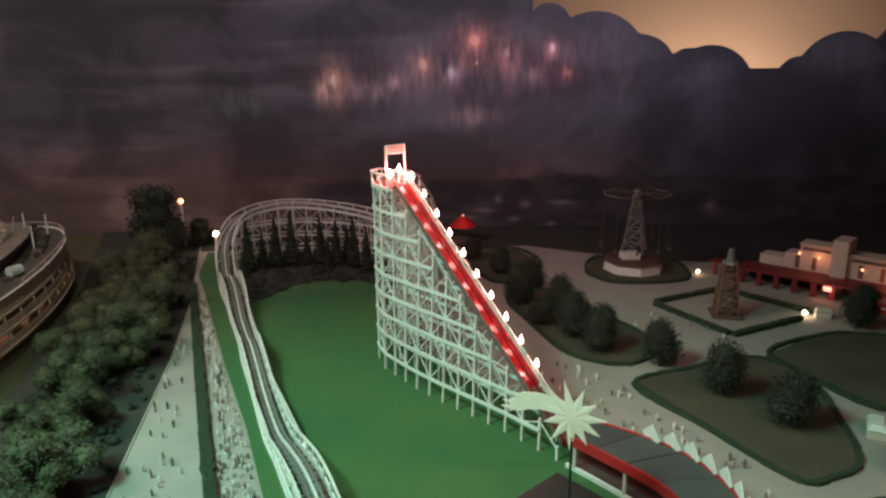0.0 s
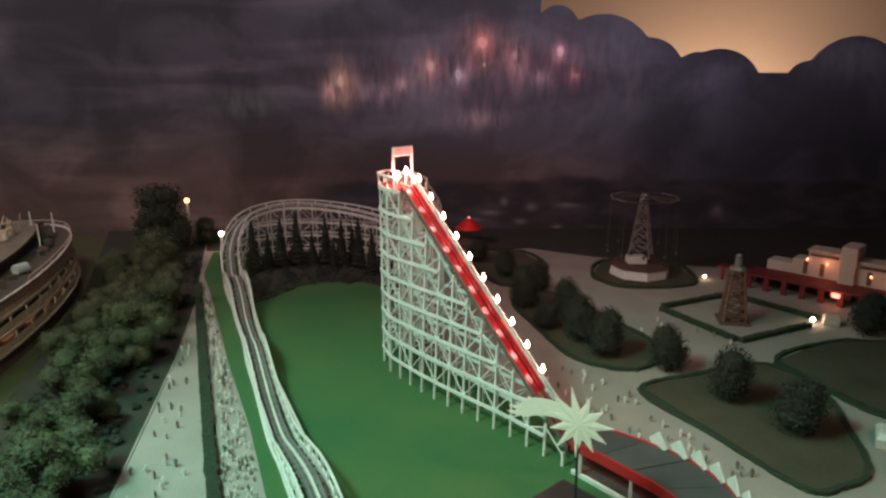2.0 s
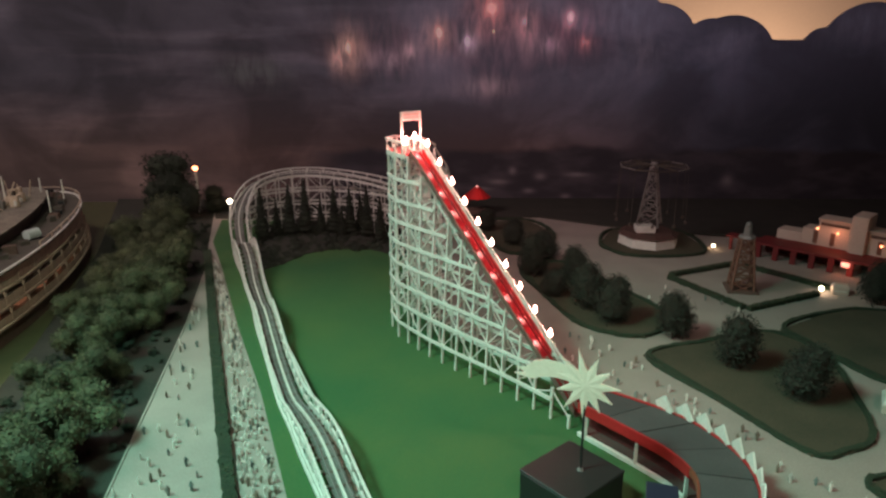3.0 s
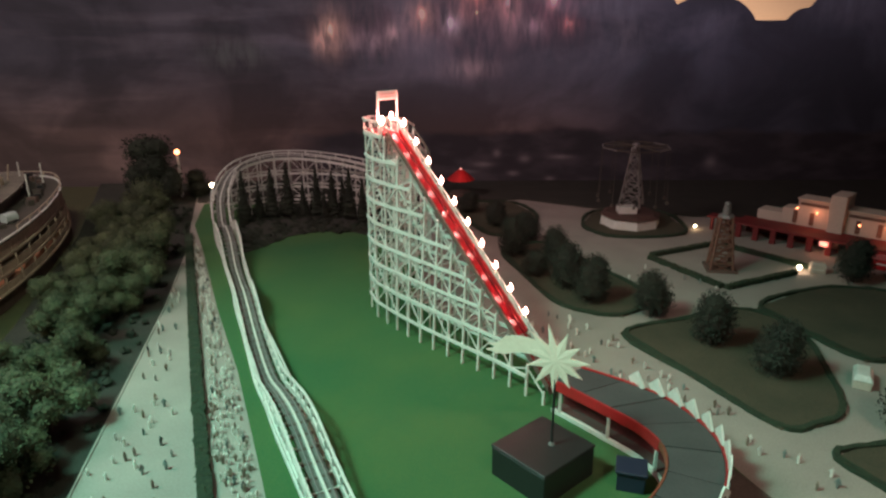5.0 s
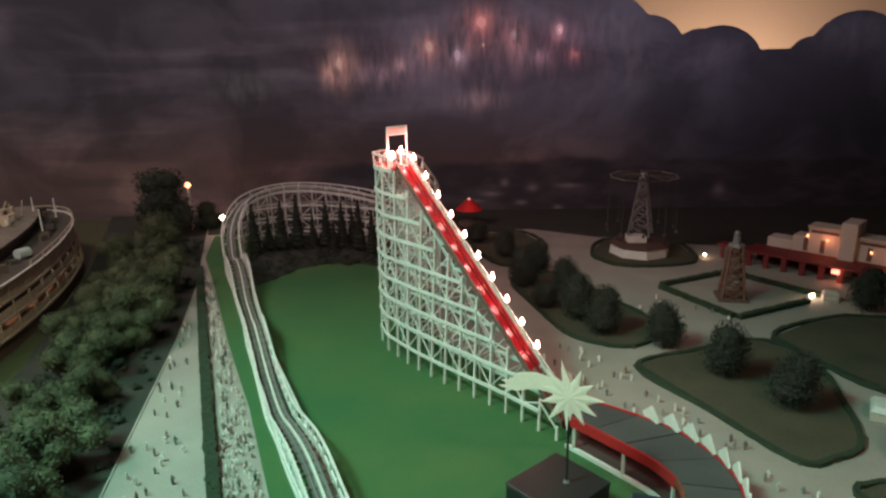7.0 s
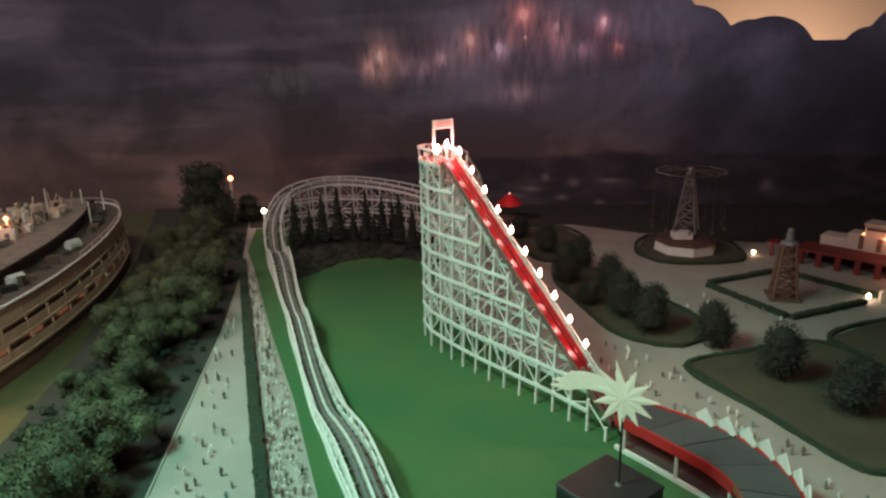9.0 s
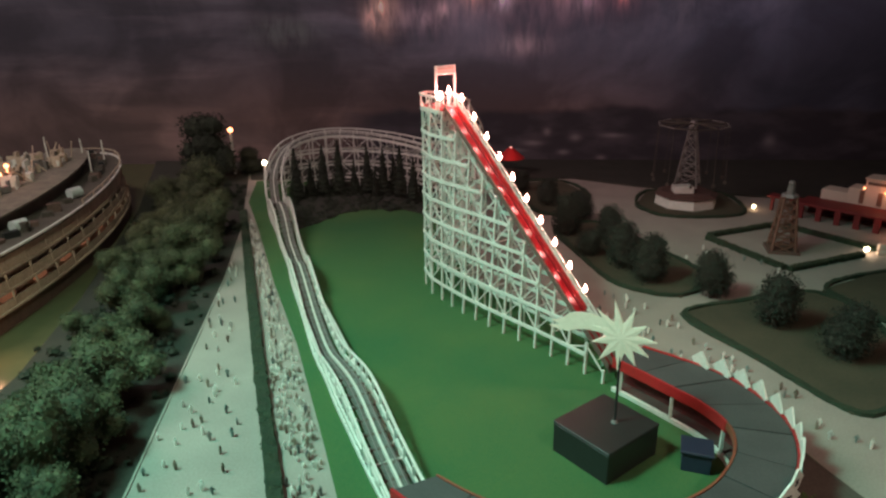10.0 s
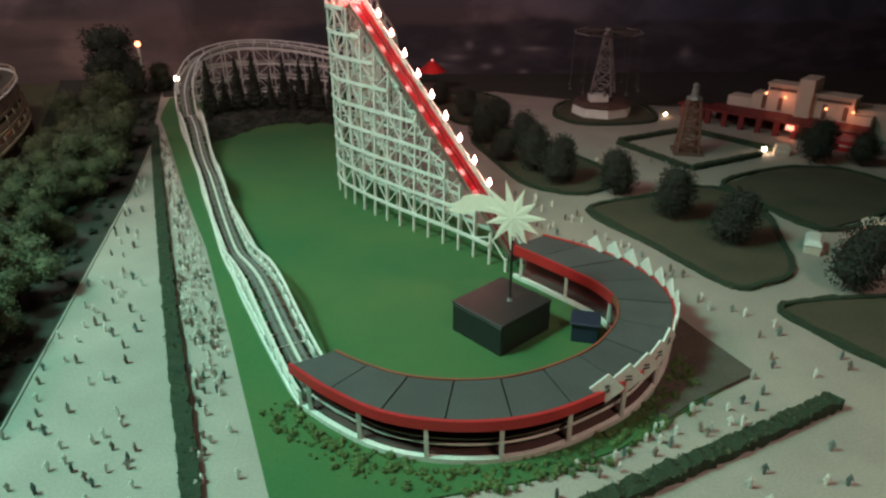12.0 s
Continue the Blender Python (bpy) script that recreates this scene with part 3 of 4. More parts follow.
part("side_board", sweep(lift + r * WID / 2 - (0, 0, 0.002), 0.005, 0.012), BOARD, coaster, "weathered brown side board")
part("parapet", sweep((lift + r * (WID / 2 - 0.003) + (0, 0, 0.008))[5:], 0.002, 0.009), RED, coaster, "red parapet under the torches")
for sd in (0.017, -0.002):
    part("running_rail", sweep(lift + r * sd + (0, 0, 0.005), 0.0035, 0.005), DEEPRED, coaster)
part("handrail", sweep(lift + r * 0.030 + (0, 0, 0.025), 0.0032, 0.004), WHITE, coaster)
part("handrail", sweep(lift + r * 0.030 + (0, 0, 0.013), 0.0024, 0.003), WHITE, coaster)
part("handrail", sweep(lift - r * 0.012 + (0, 0, 0.0135), 0.0045, 0.003), BOARD, coaster)
for p, q in zip(lift[::2], r[::2]):
    for sgn, h, me in ((1, 0.026, TIMBER),):
        e = p + q * sgn * 0.030
        bar("baluster", me, (e[0], e[1], e[2] - 0.004), (e[0], e[1], e[2] + h), 0.0026, coaster)
for k in range(0, len(lift) - 2, 2):
    a, b = lift[k] + r[k] * 0.030, lift[k + 2] + r[k + 2] * 0.030
    bar("rail_brace", TIMBER, a, b + (0, 0, 0.025), 0.0018, coaster)
for p, q in zip(top[::3], sides(top)[::3]):
    for sgn in (1, -1):
        e = p + q * sgn * WID / 2
        bar("baluster", TIMBER, (e[0], e[1], e[2] - 0.004), (e[0], e[1], e[2] + 0.032), 0.003, coaster)
for p, q in zip(tower[::2], sides(tower)[::2]):
    bar("sleeper", BOARDBAR, p - q * 0.010 + (0, 0, -0.003), p + q * 0.026 + (0, 0, -0.003), 0.004, coaster)
for line in (drop, back):
    for p, q in zip(line[::3], sides(line)[::3]):
        bar("sleeper", BOARDBAR, p - q * 0.020, p + q * 0.020, 0.0035, coaster)
# portal at the crest
ga, gb = np.array(lift_at(-1.396, 1.040, 0.49)), np.array(lift_at(-1.396, 1.096, 0.49))
for p in (ga, gb):
    bar("portal_post", TIMBER, p, p + (0, 0, 0.105), 0.005, coaster)
mid = (ga + gb) / 2
ang = math.degrees(math.atan2(N[1], N[0]))
part("portal_sign", boxes((mid[0], mid[1], 0.585, 0.060, 0.004, 0.022, ang)), WHITE, coaster, "blank white sign board over the crest", bevel=0.0008)
for bz in (0.589, 0.581):
    part("sign_line", boxes((mid[0] - N[1] * -0.0 - 0.0, mid[1], bz, 0.046, 0.0058, 0.003, ang)), CREAM, coaster)


def torch_meshes():
    bm = bmesh.new()
    cyl(bm, (0, 0, 0), 0.0014, 0.0018, 0.020, 6)
    pole = finish(bm, "torch_pole", WHITE)
    bm = bmesh.new()
    ball(bm, (0, 0, 0.025), 0.0054, 2, (1, 1, 1.3))
    for v in bm.verts:
        if v.co.z > 0.026:
            f = (v.co.z - 0.026) / 0.006
            v.co.x, v.co.y, v.co.z = v.co.x * (1 - 0.75 * f), v.co.y * (1 - 0.75 * f), v.co.z + 0.006 * f
    return pole, finish(bm, "torch_flame", FLAME, smooth=True)


POLE, FIRE = torch_meshes()
spots = [lift_at(s, 1.099, lift_z(s) + 0.012) for s in np.linspace(-0.955, -1.372, 10)]
spots += [lift_at(-1.385, 1.040, 0.500), lift_at(-1.40, 1.055, 0.500), lift_at(-1.405, 1.085, 0.508)]
for k, p in enumerate(spots):
    torch = thing("torch_lamp", p, "small glowing flame torch on the lift handrail", "lamp", "torches along the lift")
    part("pole", POLE, WHITE, torch)
    part("flame", FIRE, FLAME, torch, "glowing pale flame")
    bulb_lamp("torch_light", (p[0], p[1], p[2] + 0.036), 0.15 if k < 9 else 0.42, (1.0, 0.28, 0.27), 0.004)

# ---- station ----
station = thing("station", (0, 0, 0), "curved coaster station with dark roof, red fascia and white columns", "station")
OUT = smooth_line([(-0.14, 0.90), (-0.07, 0.838), (0.01, 0.788), (0.11, 0.768), (0.21, 0.78), (0.31, 0.828), (0.39, 0.89), (0.455, 0.985), (0.482, 1.07), (0.475, 1.145), (0.445, 1.215), (0.41, 1.258), (0.355, 1.305), (0.30, 1.345)], 92)
INN = smooth_line([(-0.082, 0.932), (-0.03, 0.895), (0.03, 0.866), (0.105, 0.853), (0.185, 0.860), (0.262, 0.892), (0.325, 0.938), (0.372, 1.003), (0.390, 1.06), (0.385, 1.105), (0.362, 1.152), (0.333, 1.188), (0.285, 1.245), (0.238, 1.298)], 92)


def ring(a, b, z0, z1):
    """A band between two plan curves, closed all round."""
    bm = bmesh.new()
    rows = [[bm.verts.new((*p, z)) for p, z in ((u, z0), (v, z0), (v, z1), (u, z1))] for u, v in zip(a, b)]
    for p, q in zip(rows, rows[1:]):
        for k in range(4):
            bm.faces.new((p[k], p[(k + 1) % 4], q[(k + 1) % 4], q[k]))
    bm.faces.new(rows[0])
    bm.faces.new(rows[-1][::-1])
    return bm


PANELS = 13
for k in range(PANELS):
    i, j = k * 7, k * 7 + 7
    a, b = OUT[i : j + 1].copy(), INN[i : j + 1].copy()
    shrink = 0.0012
    for c in (a, b):
        c[0] += (c[1] - c[0]) / np.linalg.norm(c[1] - c[0]) * shrink
        c[-1] -= (c[-1] - c[-2]) / np.linalg.norm(c[-1] - c[-2]) * shrink
    bm = ring(a, b, 0.070, 0.0765 + 0.0006 * (k % 2))
    part("roof_panel", bm, ROOF, station, "dark grey felt roof panel" if k == 0 else "")
part("roof_deck", ring(OUT * 0.995 + INN * 0.005, INN * 0.995 + OUT * 0.005, 0.066, 0.0705), BLACK, station)
w = (OUT - INN) / np.linalg.norm(OUT - INN, axis=1)[:, None]
part("fascia", ring(OUT + w * 0.006, OUT + w * 0.0005, 0.062, 0.0785), RED, station, "red fascia")
part("fascia", ring((INN - w * 0.0005)[64:], (INN - w * 0.005)[64:], 0.058, 0.0785), RED, station, "red inner fascia")
part("fascia", ring((INN - w * 0.0005)[:65], (INN - w * 0.004)[:65], 0.065, 0.0785), surf("orange_red_paint", (0.30, 0.085, 0.045), (0.20, 0.06, 0.035), 0.5, 200, 20, 0.08), station, "orange red inner fascia")
part("platform", ring(OUT - w * 0.006, INN + w * 0.006, 0.002, 0.012), DECKING, station, "dark red brown platform")
part("plinth", ring(OUT + w * 0.004, OUT - w * 0.004, 0.002, 0.012), WHITE, station, "white plinth")
part("plinth", ring(INN + w * 0.004, INN - w * 0.003, 0.002, 0.012), WHITE, station)
part("back_wall", ring(INN + w * 0.034, INN + w * 0.030, 0.012, 0.066), surf("dark_red_boarding", (0.17, 0.03, 0.028), (0.10, 0.022, 0.020), 0.7, 160, 25, 0.2), station, "dark red boarded wall")
for h in (0.022, 0.032):
    part("rail", ring(OUT - w * 0.012, OUT - w * 0.0145, h, h + 0.003), WHITE if h < 0.03 else BOARD, station)
COLUMN = cube_mesh("column", WHITE)
for i in range(3, 92, 8):
    p = OUT[i] + w[i] * 0.001
    bar("column", COLUMN, (p[0], p[1], 0.012), (p[0], p[1], 0.0635), 0.006, station)
for i in range(5, 92, 12):
    p = INN[i] - w[i] * 0.001
    bar("column", COLUMN, (p[0], p[1], 0.012), (p[0], p[1], 0.0665), 0.005, station)


def sign_meshes():
    bm = bmesh.new()
    d = 0.0245
    f = bm.faces.new([bm.verts.new(p) for p in ((0, 0, -d), (d, 0, 0), (0, 0, d), (-d, 0, 0))])
    geo = bmesh.ops.extrude_face_region(bm, geom=[f])["geom"]
    bmesh.ops.translate(bm, verts=[v for v in geo if isinstance(v, bmesh.types.BMVert)], vec=(0, 0.003, 0))
    plate = finish(bm, "plate", WHITE)
    return plate, finish(boxes((0, -0.0008, 0.004, 0.009, 0.0012, 0.0022), (0, -0.0008, -0.002, 0.011, 0.0012, 0.0022)), "letter_bar", BLACK)


PLATE, LETTER = sign_meshes()
text = bpy.data.curves.new("letter", "FONT")
text.body, text.size, text.align_x, text.align_y, text.extrude = "S", 0.017, "CENTER", "CENTER", 0.0006
text_ob = new("letter", text)
glyph = bpy.data.meshes.new_from_object(text_ob.evaluated_get(bpy.context.evaluated_depsgraph_get()))
bpy.data.objects.remove(text_ob)
glyph.transform(pose(0, -0.0008, 0, 90))
glyph.materials.clear()
glyph.materials.append(BLACK)
arc = np.linspace(39.5, 82, 14)
for k, i in enumerate(arc):
    p = np.array([np.interp(i, range(92), OUT[:, c]) for c in (0, 1)])
    q = np.array([np.interp(i, range(92), w[:, c]) for c in (0, 1)])
    p = p + q * 0.007
    sg = thing("diamond_sign", (p[0], p[1], 0.083), "white diamond letter plate standing on the station roof edge", "sign", "letter plates", math.degrees(math.atan2(q[1] - 0.9 * max(0.0, 1 - k / 5), q[0] - 0.5 * max(0.0, 1 - k / 5))) + 90)
    part("plate", PLATE, WHITE, sg)
    part("letter", glyph if k == 0 else LETTER, BLACK, sg, "dark letter S" if k == 0 else "dark lettering")

# ---- star sign on its black box ----
plinth = thing("sign_box", (0.193, 1.10, 0.003), "matt black box base of the star sign on the lawn", "box", turn=-48)
part("body", boxes((0, 0, 0.028, 0.118, 0.130, 0.056)), BLACK, plinth, bevel=0.0012)
part("lid", boxes((0, 0, 0.059, 0.120, 0.132, 0.005)), BLACK, plinth, "flat black lid", bevel=0.001)
star = thing("star_sign", (0.207, 1.10, 0.0645), "pale cut-out comet star on a black pole", "sign", turn=-28)
bm = bmesh.new()
cyl(bm, (0, 0, 0), 0.0022, 0.0022, 0.125, 8)
part("pole", bm, BLACK, star, "thin black pole")
bm = bmesh.new()
cyl(bm, (0, 0, 0), 0.006, 0.004, 0.004, 10)
part("collar", bm, STEEL, star, "small grey collar")
bm = bmesh.new()
pts = []
RAYS = 22
for k in range(RAYS):
    a = math.pi * 2 * k / RAYS + 0.1
    rr = (0.057 + 0.008 * math.sin(k * 2.4)) if k % 2 == 0 else 0.026
    pts.append((rr * math.cos(a), rr * math.sin(a) + 0.160))
front = [bm.verts.new((x, -0.0015, z)) for x, z in pts]
rear = [bm.verts.new((x, 0.0015, z)) for x, z in pts]
cf, cr = bm.verts.new((0, -0.003, 0.160)), bm.verts.new((0, 0.003, 0.160))
for k in range(RAYS):
    j = (k + 1) % RAYS
    bm.faces.new((front[k], front[j], cf))
    bm.faces.new((rear[j], rear[k], cr))
    bm.faces.new((front[j], front[k], rear[k], rear[j]))
part("star", bm, STAR, star, "pale yellow green star")
bm = bmesh.new()
ups, lows = [], []
for u in np.linspace(0, 1, 12):
    x = -0.012 - 0.098 * u
    c = 0.168 + 0.012 * math.sin(u * 2.6) - 0.020 * u * u
    h = 0.012 + 0.006 * u if u < 0.9 else 0.011
    ups.append((x, c + h))
    lows.append((x + (0.008 if u == 1 else 0), c - h))
ex, ez = ups[-1]
line = ups + [(ex - 0.012, ez - 0.002), (ex + 0.004, ez - 0.008), (ex - 0.016, ez - 0.014), (ex + 0.004, ez - 0.017), (ex - 0.010, ez - 0.026)] + lows[::-1][1:]
f = bm.faces.new([bm.verts.new((x, -0.001, z)) for x, z in line])
geo = bmesh.ops.extrude_face_region(bm, geom=[f])["geom"]
bmesh.ops.translate(bm, verts=[v for v in geo if isinstance(v, bmesh.types.BMVert)], vec=(0, 0.002, 0))
part("tail", bm, STAR, star, "curved comet tail")
shed = thing("kiosk", (0.372, 1.062, 0.004), "small dark blue kiosk inside the station curve", "kiosk", turn=-15)
part("body", boxes((-0.035, 0.0, 0.018, 0.045, 0.04, 0.034)), NAVY, shed)
part("roof", boxes((-0.035, 0.0, 0.0375, 0.052, 0.048, 0.005)), NAVY, shed, bevel=0.001)

# ---- trees ----


def tree_model(name, height, lumps, count, leaf, material, label, category="tree", trunk=0.006):
    ob = thing(name, (0, 0, 0), label, category)
    bm = bmesh.new()
    cyl(bm, (0, 0, 0), trunk, trunk * 0.5, height * 0.55, 7)
    for a in (0.4, 2.3, 4.4):
        v = cyl(bm, (0, 0, 0), trunk * 0.5, trunk * 0.2, height * 0.3, 5)
        bmesh.ops.transform(bm, matrix=Matrix.Translation((0, 0, height * 0.35)) @ Matrix.Rotation(a, 4, "Z") @ Matrix.Rotation(0.6, 4, "Y"), verts=v)
    part("trunk", bm, BARK, ob)
    part("crown", leaf_mesh("crown", lumps, count, leaf, material, rng), material, ob)
    return ob


def round_lumps(r, h, n, base):
    out = []
    for _ in range(n):
        a, d = rng.random() * 6.283, r * math.sqrt(rng.random()) * 0.8
        s = r * (0.34 + 0.26 * rng.random())
        out.append(((d * math.cos(a), d * math.sin(a), base + (h - base - s) * rng.random() + s * 0.4), (s, s, s * 0.85)))
    return out


models = []
for k in range(4):
    m = tree_model("tree", 0.12, round_lumps(0.078, 0.150, 9, 0.02), 5200, 0.0033, LEAF, "bushy dark green model tree on the river bank")
    m["group"] = "river trees"
    models.append(m)
BANK = [(-0.60, 0.80), (-0.68, 1.10), (-0.75, 1.42), (-0.83, 1.80), (-0.96, 2.30), (-1.05, 2.62), (-1.27, 2.62), (-1.16, 2.15), (-1.03, 1.75), (-0.95, 1.35), (-0.88, 0.80)]
placed = []
tries = 0
while len(placed) < 36 and tries < 4000:
    tries += 1
    p = (-1.4 + 0.9 * rng.random(), 0.85 + 1.75 * rng.random())
    if inside((p[0] + 0.035, p[1]), BANK) and inside((p[0] - 0.03, p[1]), BANK) and all(math.hypot(p[0] - q[0], p[1] - q[1]) > 0.088 for q in placed):
        placed.append(p)
for k, p in enumerate(placed):
    s = 0.75 + 0.40 * rng.random()
    m = pose(p[0], p[1], -0.004, 0, 0, 360 * rng.random()) @ Matrix.Diagonal((s, s, s * (0.85 + 0.3 * rng.random()), 1))
    if k < 4:
        models[k].matrix_world = m
    else:
        c = copy_thing(models[k % 4], m)
tall = tree_model("tree", 0.30, [((0, 0, 0.08), (0.09, 0.08, 0.08)), ((0.02, 0, 0.17), (0.085, 0.075, 0.08)), ((-0.02, 0.01, 0.24), (0.075, 0.07, 0.06)), ((0.05, 0, 0.25), (0.06, 0.06, 0.05)), ((-0.05, 0, 0.13), (0.06, 0.06, 0.06)), ((0.09, 0, 0.10), (0.06, 0.06, 0.08))], 3600, 0.006, LEAFDARK, "tall dark tree mass above the river bank", trunk=0.012)
tall.matrix_world = pose(-1.30, 2.98, -0.004)
copy_thing(tall, pose(-1.14, 3.10, -0.004, 0, 0, 120) @ Matrix.Diagonal((0.62, 0.62, 0.42, 1)))
second = tree_model("tree", 0.2, [((0, 0, 0.07), (0.08, 0.07, 0.07)), ((0.0, 0, 0.13), (0.065, 0.06, 0.06)), ((0.04, 0, 0.10), (0.05, 0.05, 0.05)), ((-0.05, 0, 0.09), (0.05, 0.05, 0.05))], 2600, 0.005, LEAF, "tall leafy tree beside the promenade end", trunk=0.01)
second.matrix_world = pose(-1.165, 2.64, -0.004)


def conifer(height, radius):
    lumps = [((0, 0, height * (0.12 + 0.085 * k)), (radius * (1 - k / 10.5), radius * (1 - k / 10.5), height * 0.07)) for k in range(10)]
    ob = tree_model("conifer", height, lumps, 900, 0.0045, LEAFDARK, "slim dark conifer in front of the far coaster curve", "tree", 0.004)
    ob["group"] = "conifers"
    return ob


cone = conifer(0.265, 0.040)
CONES = [(-0.785, 2.64, 0.85), (-0.69, 2.70, 1.0), (-0.63, 2.72, 1.08), (-0.515, 2.73, 0.96), (-0.45, 2.72, 0.92), (-0.375, 2.68, 1.0), (-0.315, 2.62, 0.85), (-0.74, 2.69, 0.72), (-0.57, 2.73, 0.7), (-0.48, 2.70, 0.6), (-0.25, 2.56, 0.75), (-0.41, 2.74, 0.8)]
for k, (x, y, s) in enumerate(CONES):
    m = pose(x, y, 0.004, 0, 0, 40 * k) @ Matrix.Diagonal((s, s, s, 1))
    if k:
        copy_thing(cone, m)
    else:
        cone.matrix_world = m

bush = tree_model("topiary_tree", 0.11, [((0, 0, 0.060), (0.044, 0.044, 0.050)), ((0.008, 0.004, 0.040), (0.046, 0.044, 0.036)), ((-0.01, 0.004, 0.085), (0.032, 0.032, 0.030))], 3800, 0.0027, TOPIARY, "dense rounded dark green park tree", "tree", 0.005)
bush["group"] = "park trees"
BUSHES = [(0.565, 1.765, 1.0, 1.1), (0.665, 1.595, 1.05, 1.05), (0.757, 1.45, 1.05, 1.0), (0.425, 1.86, 1.0, 1.1), (0.37, 1.97, 1.1, 1.0), (0.365, 2.15, 0.95, 1.1), (0.24, 2.24, 1.05, 1.1), (0.91, 1.225, 1.05, 1.15), (1.24, 2.02, 1.05, 1.0), (0.20, 2.60, 0.9, 0.9), (0.30, 2.42, 0.95, 0.9), (1.36, 1.98, 0.9, 0.85), (0.29, 2.06, 0.85, 0.8), (0.10, 2.80, 0.9, 0.8)]
for k, (x, y, s, h) in enumerate(BUSHES):
    m = pose(x, y, 0.003, 0, 0, 70 * k) @ Matrix.Diagonal((s, s, s * h, 1))
    if k:
        copy_thing(bush, m)
    else:
        bush.matrix_world = m

# shrubs on the verge round the station and along the return track
lumps = []
for i in range(0, 60, 1):
    for _ in range(6):
        p = OUT[min(i, 91)] + w[min(i, 91)] * (0.011 + 0.045 * rng.random() ** 1.4) + rng.normal(size=2) * 0.005
        s = 0.0022 + 0.0046 * rng.random() ** 2
        lumps.append(((p[0], p[1], 0.004 + s * 0.4), (s, s, s)))
verge = new("shrubs", leaf_mesh("shrubs", lumps, 11000, 0.0022, SHRUB, rng))
tagged(verge, "low yellow green shrubs round the station front", "shrub", kind="stuff")
lumps = []
while len(lumps) < 420:
    p = (-1.45 + 1.0 * rng.random(), 0.7 + 2.2 * rng.random())
    if inside(p, [(-0.52, 0.7), (-0.62, 1.07), (-0.70, 1.45), (-0.78, 1.83), (-0.91, 2.34), (-1.06, 2.9), (-1.45, 2.9), (-1.32, 2.4), (-1.08, 1.7), (-0.98, 0.7)]):
        s = 0.006 + 0.012 * rng.random() ** 2
        lumps.append(((p[0], p[1], s * 0.3), (s, s, s * 0.7)))
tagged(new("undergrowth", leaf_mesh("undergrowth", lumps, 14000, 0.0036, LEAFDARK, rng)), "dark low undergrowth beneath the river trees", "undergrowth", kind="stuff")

# low leaves over the darkened far end of the lawn
lumps = []
while len(lumps) < 420:
    p = (-0.96 + 0.92 * rng.random(), 2.28 + 0.56 * rng.random())
    if inside((p[0], p[1] + 0.03 * rng.random()), FARSHADE):
        s = 0.008 + 0.012 * rng.random() ** 2
        lumps.append(((p[0], p[1], 0.004 + s * 0.3), (s, s, s * 0.6)))
tagged(new("undergrowth", leaf_mesh("undergrowth", lumps, 16000, 0.0040, LEAFDARK, rng)), "dark low undergrowth at the foot of the conifers", "undergrowth", kind="stuff")

# ---- model figures ----


def figurine_mesh(k, paint):
    bm = bmesh.new()
    cyl(bm, (0, 0, 0), 0.0022, 0.0028, 0.0095, 7)
    cyl(bm, (0, 0, 0.009), 0.0031, 0.0024, 0.0065, 7)
    for sx in (-1, 1):
        v = cyl(bm, (0, 0, 0), 0.0009, 0.0007, 0.0068, 5)
        bmesh.ops.transform(bm, matrix=Matrix.Translation((sx * 0.0028, 0, 0.0148)) @ Matrix.Rotation(sx * (math.pi - 0.22 - 0.12 * k), 4, "Y") @ Matrix.Rotation(0.25 * k, 4, "X"), verts=v)
    ball(bm, (0, 0, 0.0178), 0.0019, 1)
    return finish(bm, "figurine", paint)


CLOTHES = (
    FIGURE,
    surf("dark_figure_paint", (0.16, 0.20, 0.18), (0.10, 0.13, 0.12), 0.6, 300, 60, 0.0, rnd=0.5),
    surf("pale_figure_paint", (0.80, 0.76, 0.68), (0.62, 0.58, 0.52), 0.6, 300, 60, 0.0, rnd=-0.2),
    surf("brown_figure_paint", (0.26, 0.19, 0.14), (0.18, 0.14, 0.11), 0.6, 300, 60, 0.0, rnd=0.4),
)
FIGURES = [figurine_mesh(k % 3, CLOTHES[k]) for k in (0, 1, 2, 3, 2)]


def crowd(poly, count, label, gap=0.012):
    xs, ys = [p[0] for p in poly], [p[1] for p in poly]
    done, tries = [], 0
    while len(done) < count and tries < 20000:
        tries += 1
        p = (min(xs) + (max(xs) - min(xs)) * rng.random(), min(ys) + (max(ys) - min(ys)) * rng.random())
        if inside(p, poly) and all(math.hypot(p[0] - q[0], p[1] - q[1]) > gap for q in done):
            done.append(p)
            ob = new("figurine", FIGURES[len(done) % len(FIGURES)])
            s = 0.82 + 0.25 * rng.random()
            ob.matrix_world = pose(p[0], p[1], 0.0, 0, 0, 360 * rng.random()) @ Matrix.Diagonal((s, s, s, 1))
            tagged(ob, label, "figurine", "model figures")


crowd([(-0.50, 0.62), (-0.30, 0.68), (-0.44, 1.06), (-0.585, 1.44), (-0.68, 1.44), (-0.60, 1.07), (-0.55, 0.83)], 62, "tiny painted standing figure on the promenade", 0.016)
crowd([(-0.60, 1.46), (-0.83, 2.10), (-0.88, 2.28), (-0.76, 1.83), (-0.69, 1.50)], 18, "tiny painted standing figure on the promenade", 0.016)
crowd([(-0.215, 0.66), (-0.16, 0.66), (-0.29, 1.05), (-0.46, 1.46), (-0.63, 1.82), (-0.85, 2.32), (-0.90, 2.40), (-0.80, 2.15), (-0.52, 1.47)], 90, "tiny painted figure on the crowded walk", 0.009)
crowd([(0.18, 0.68), (0.68, 0.91), (0.62, 0.97), (0.42, 0.85), (0.2, 0.73)], 26, "tiny painted figure on the plaza", 0.012)
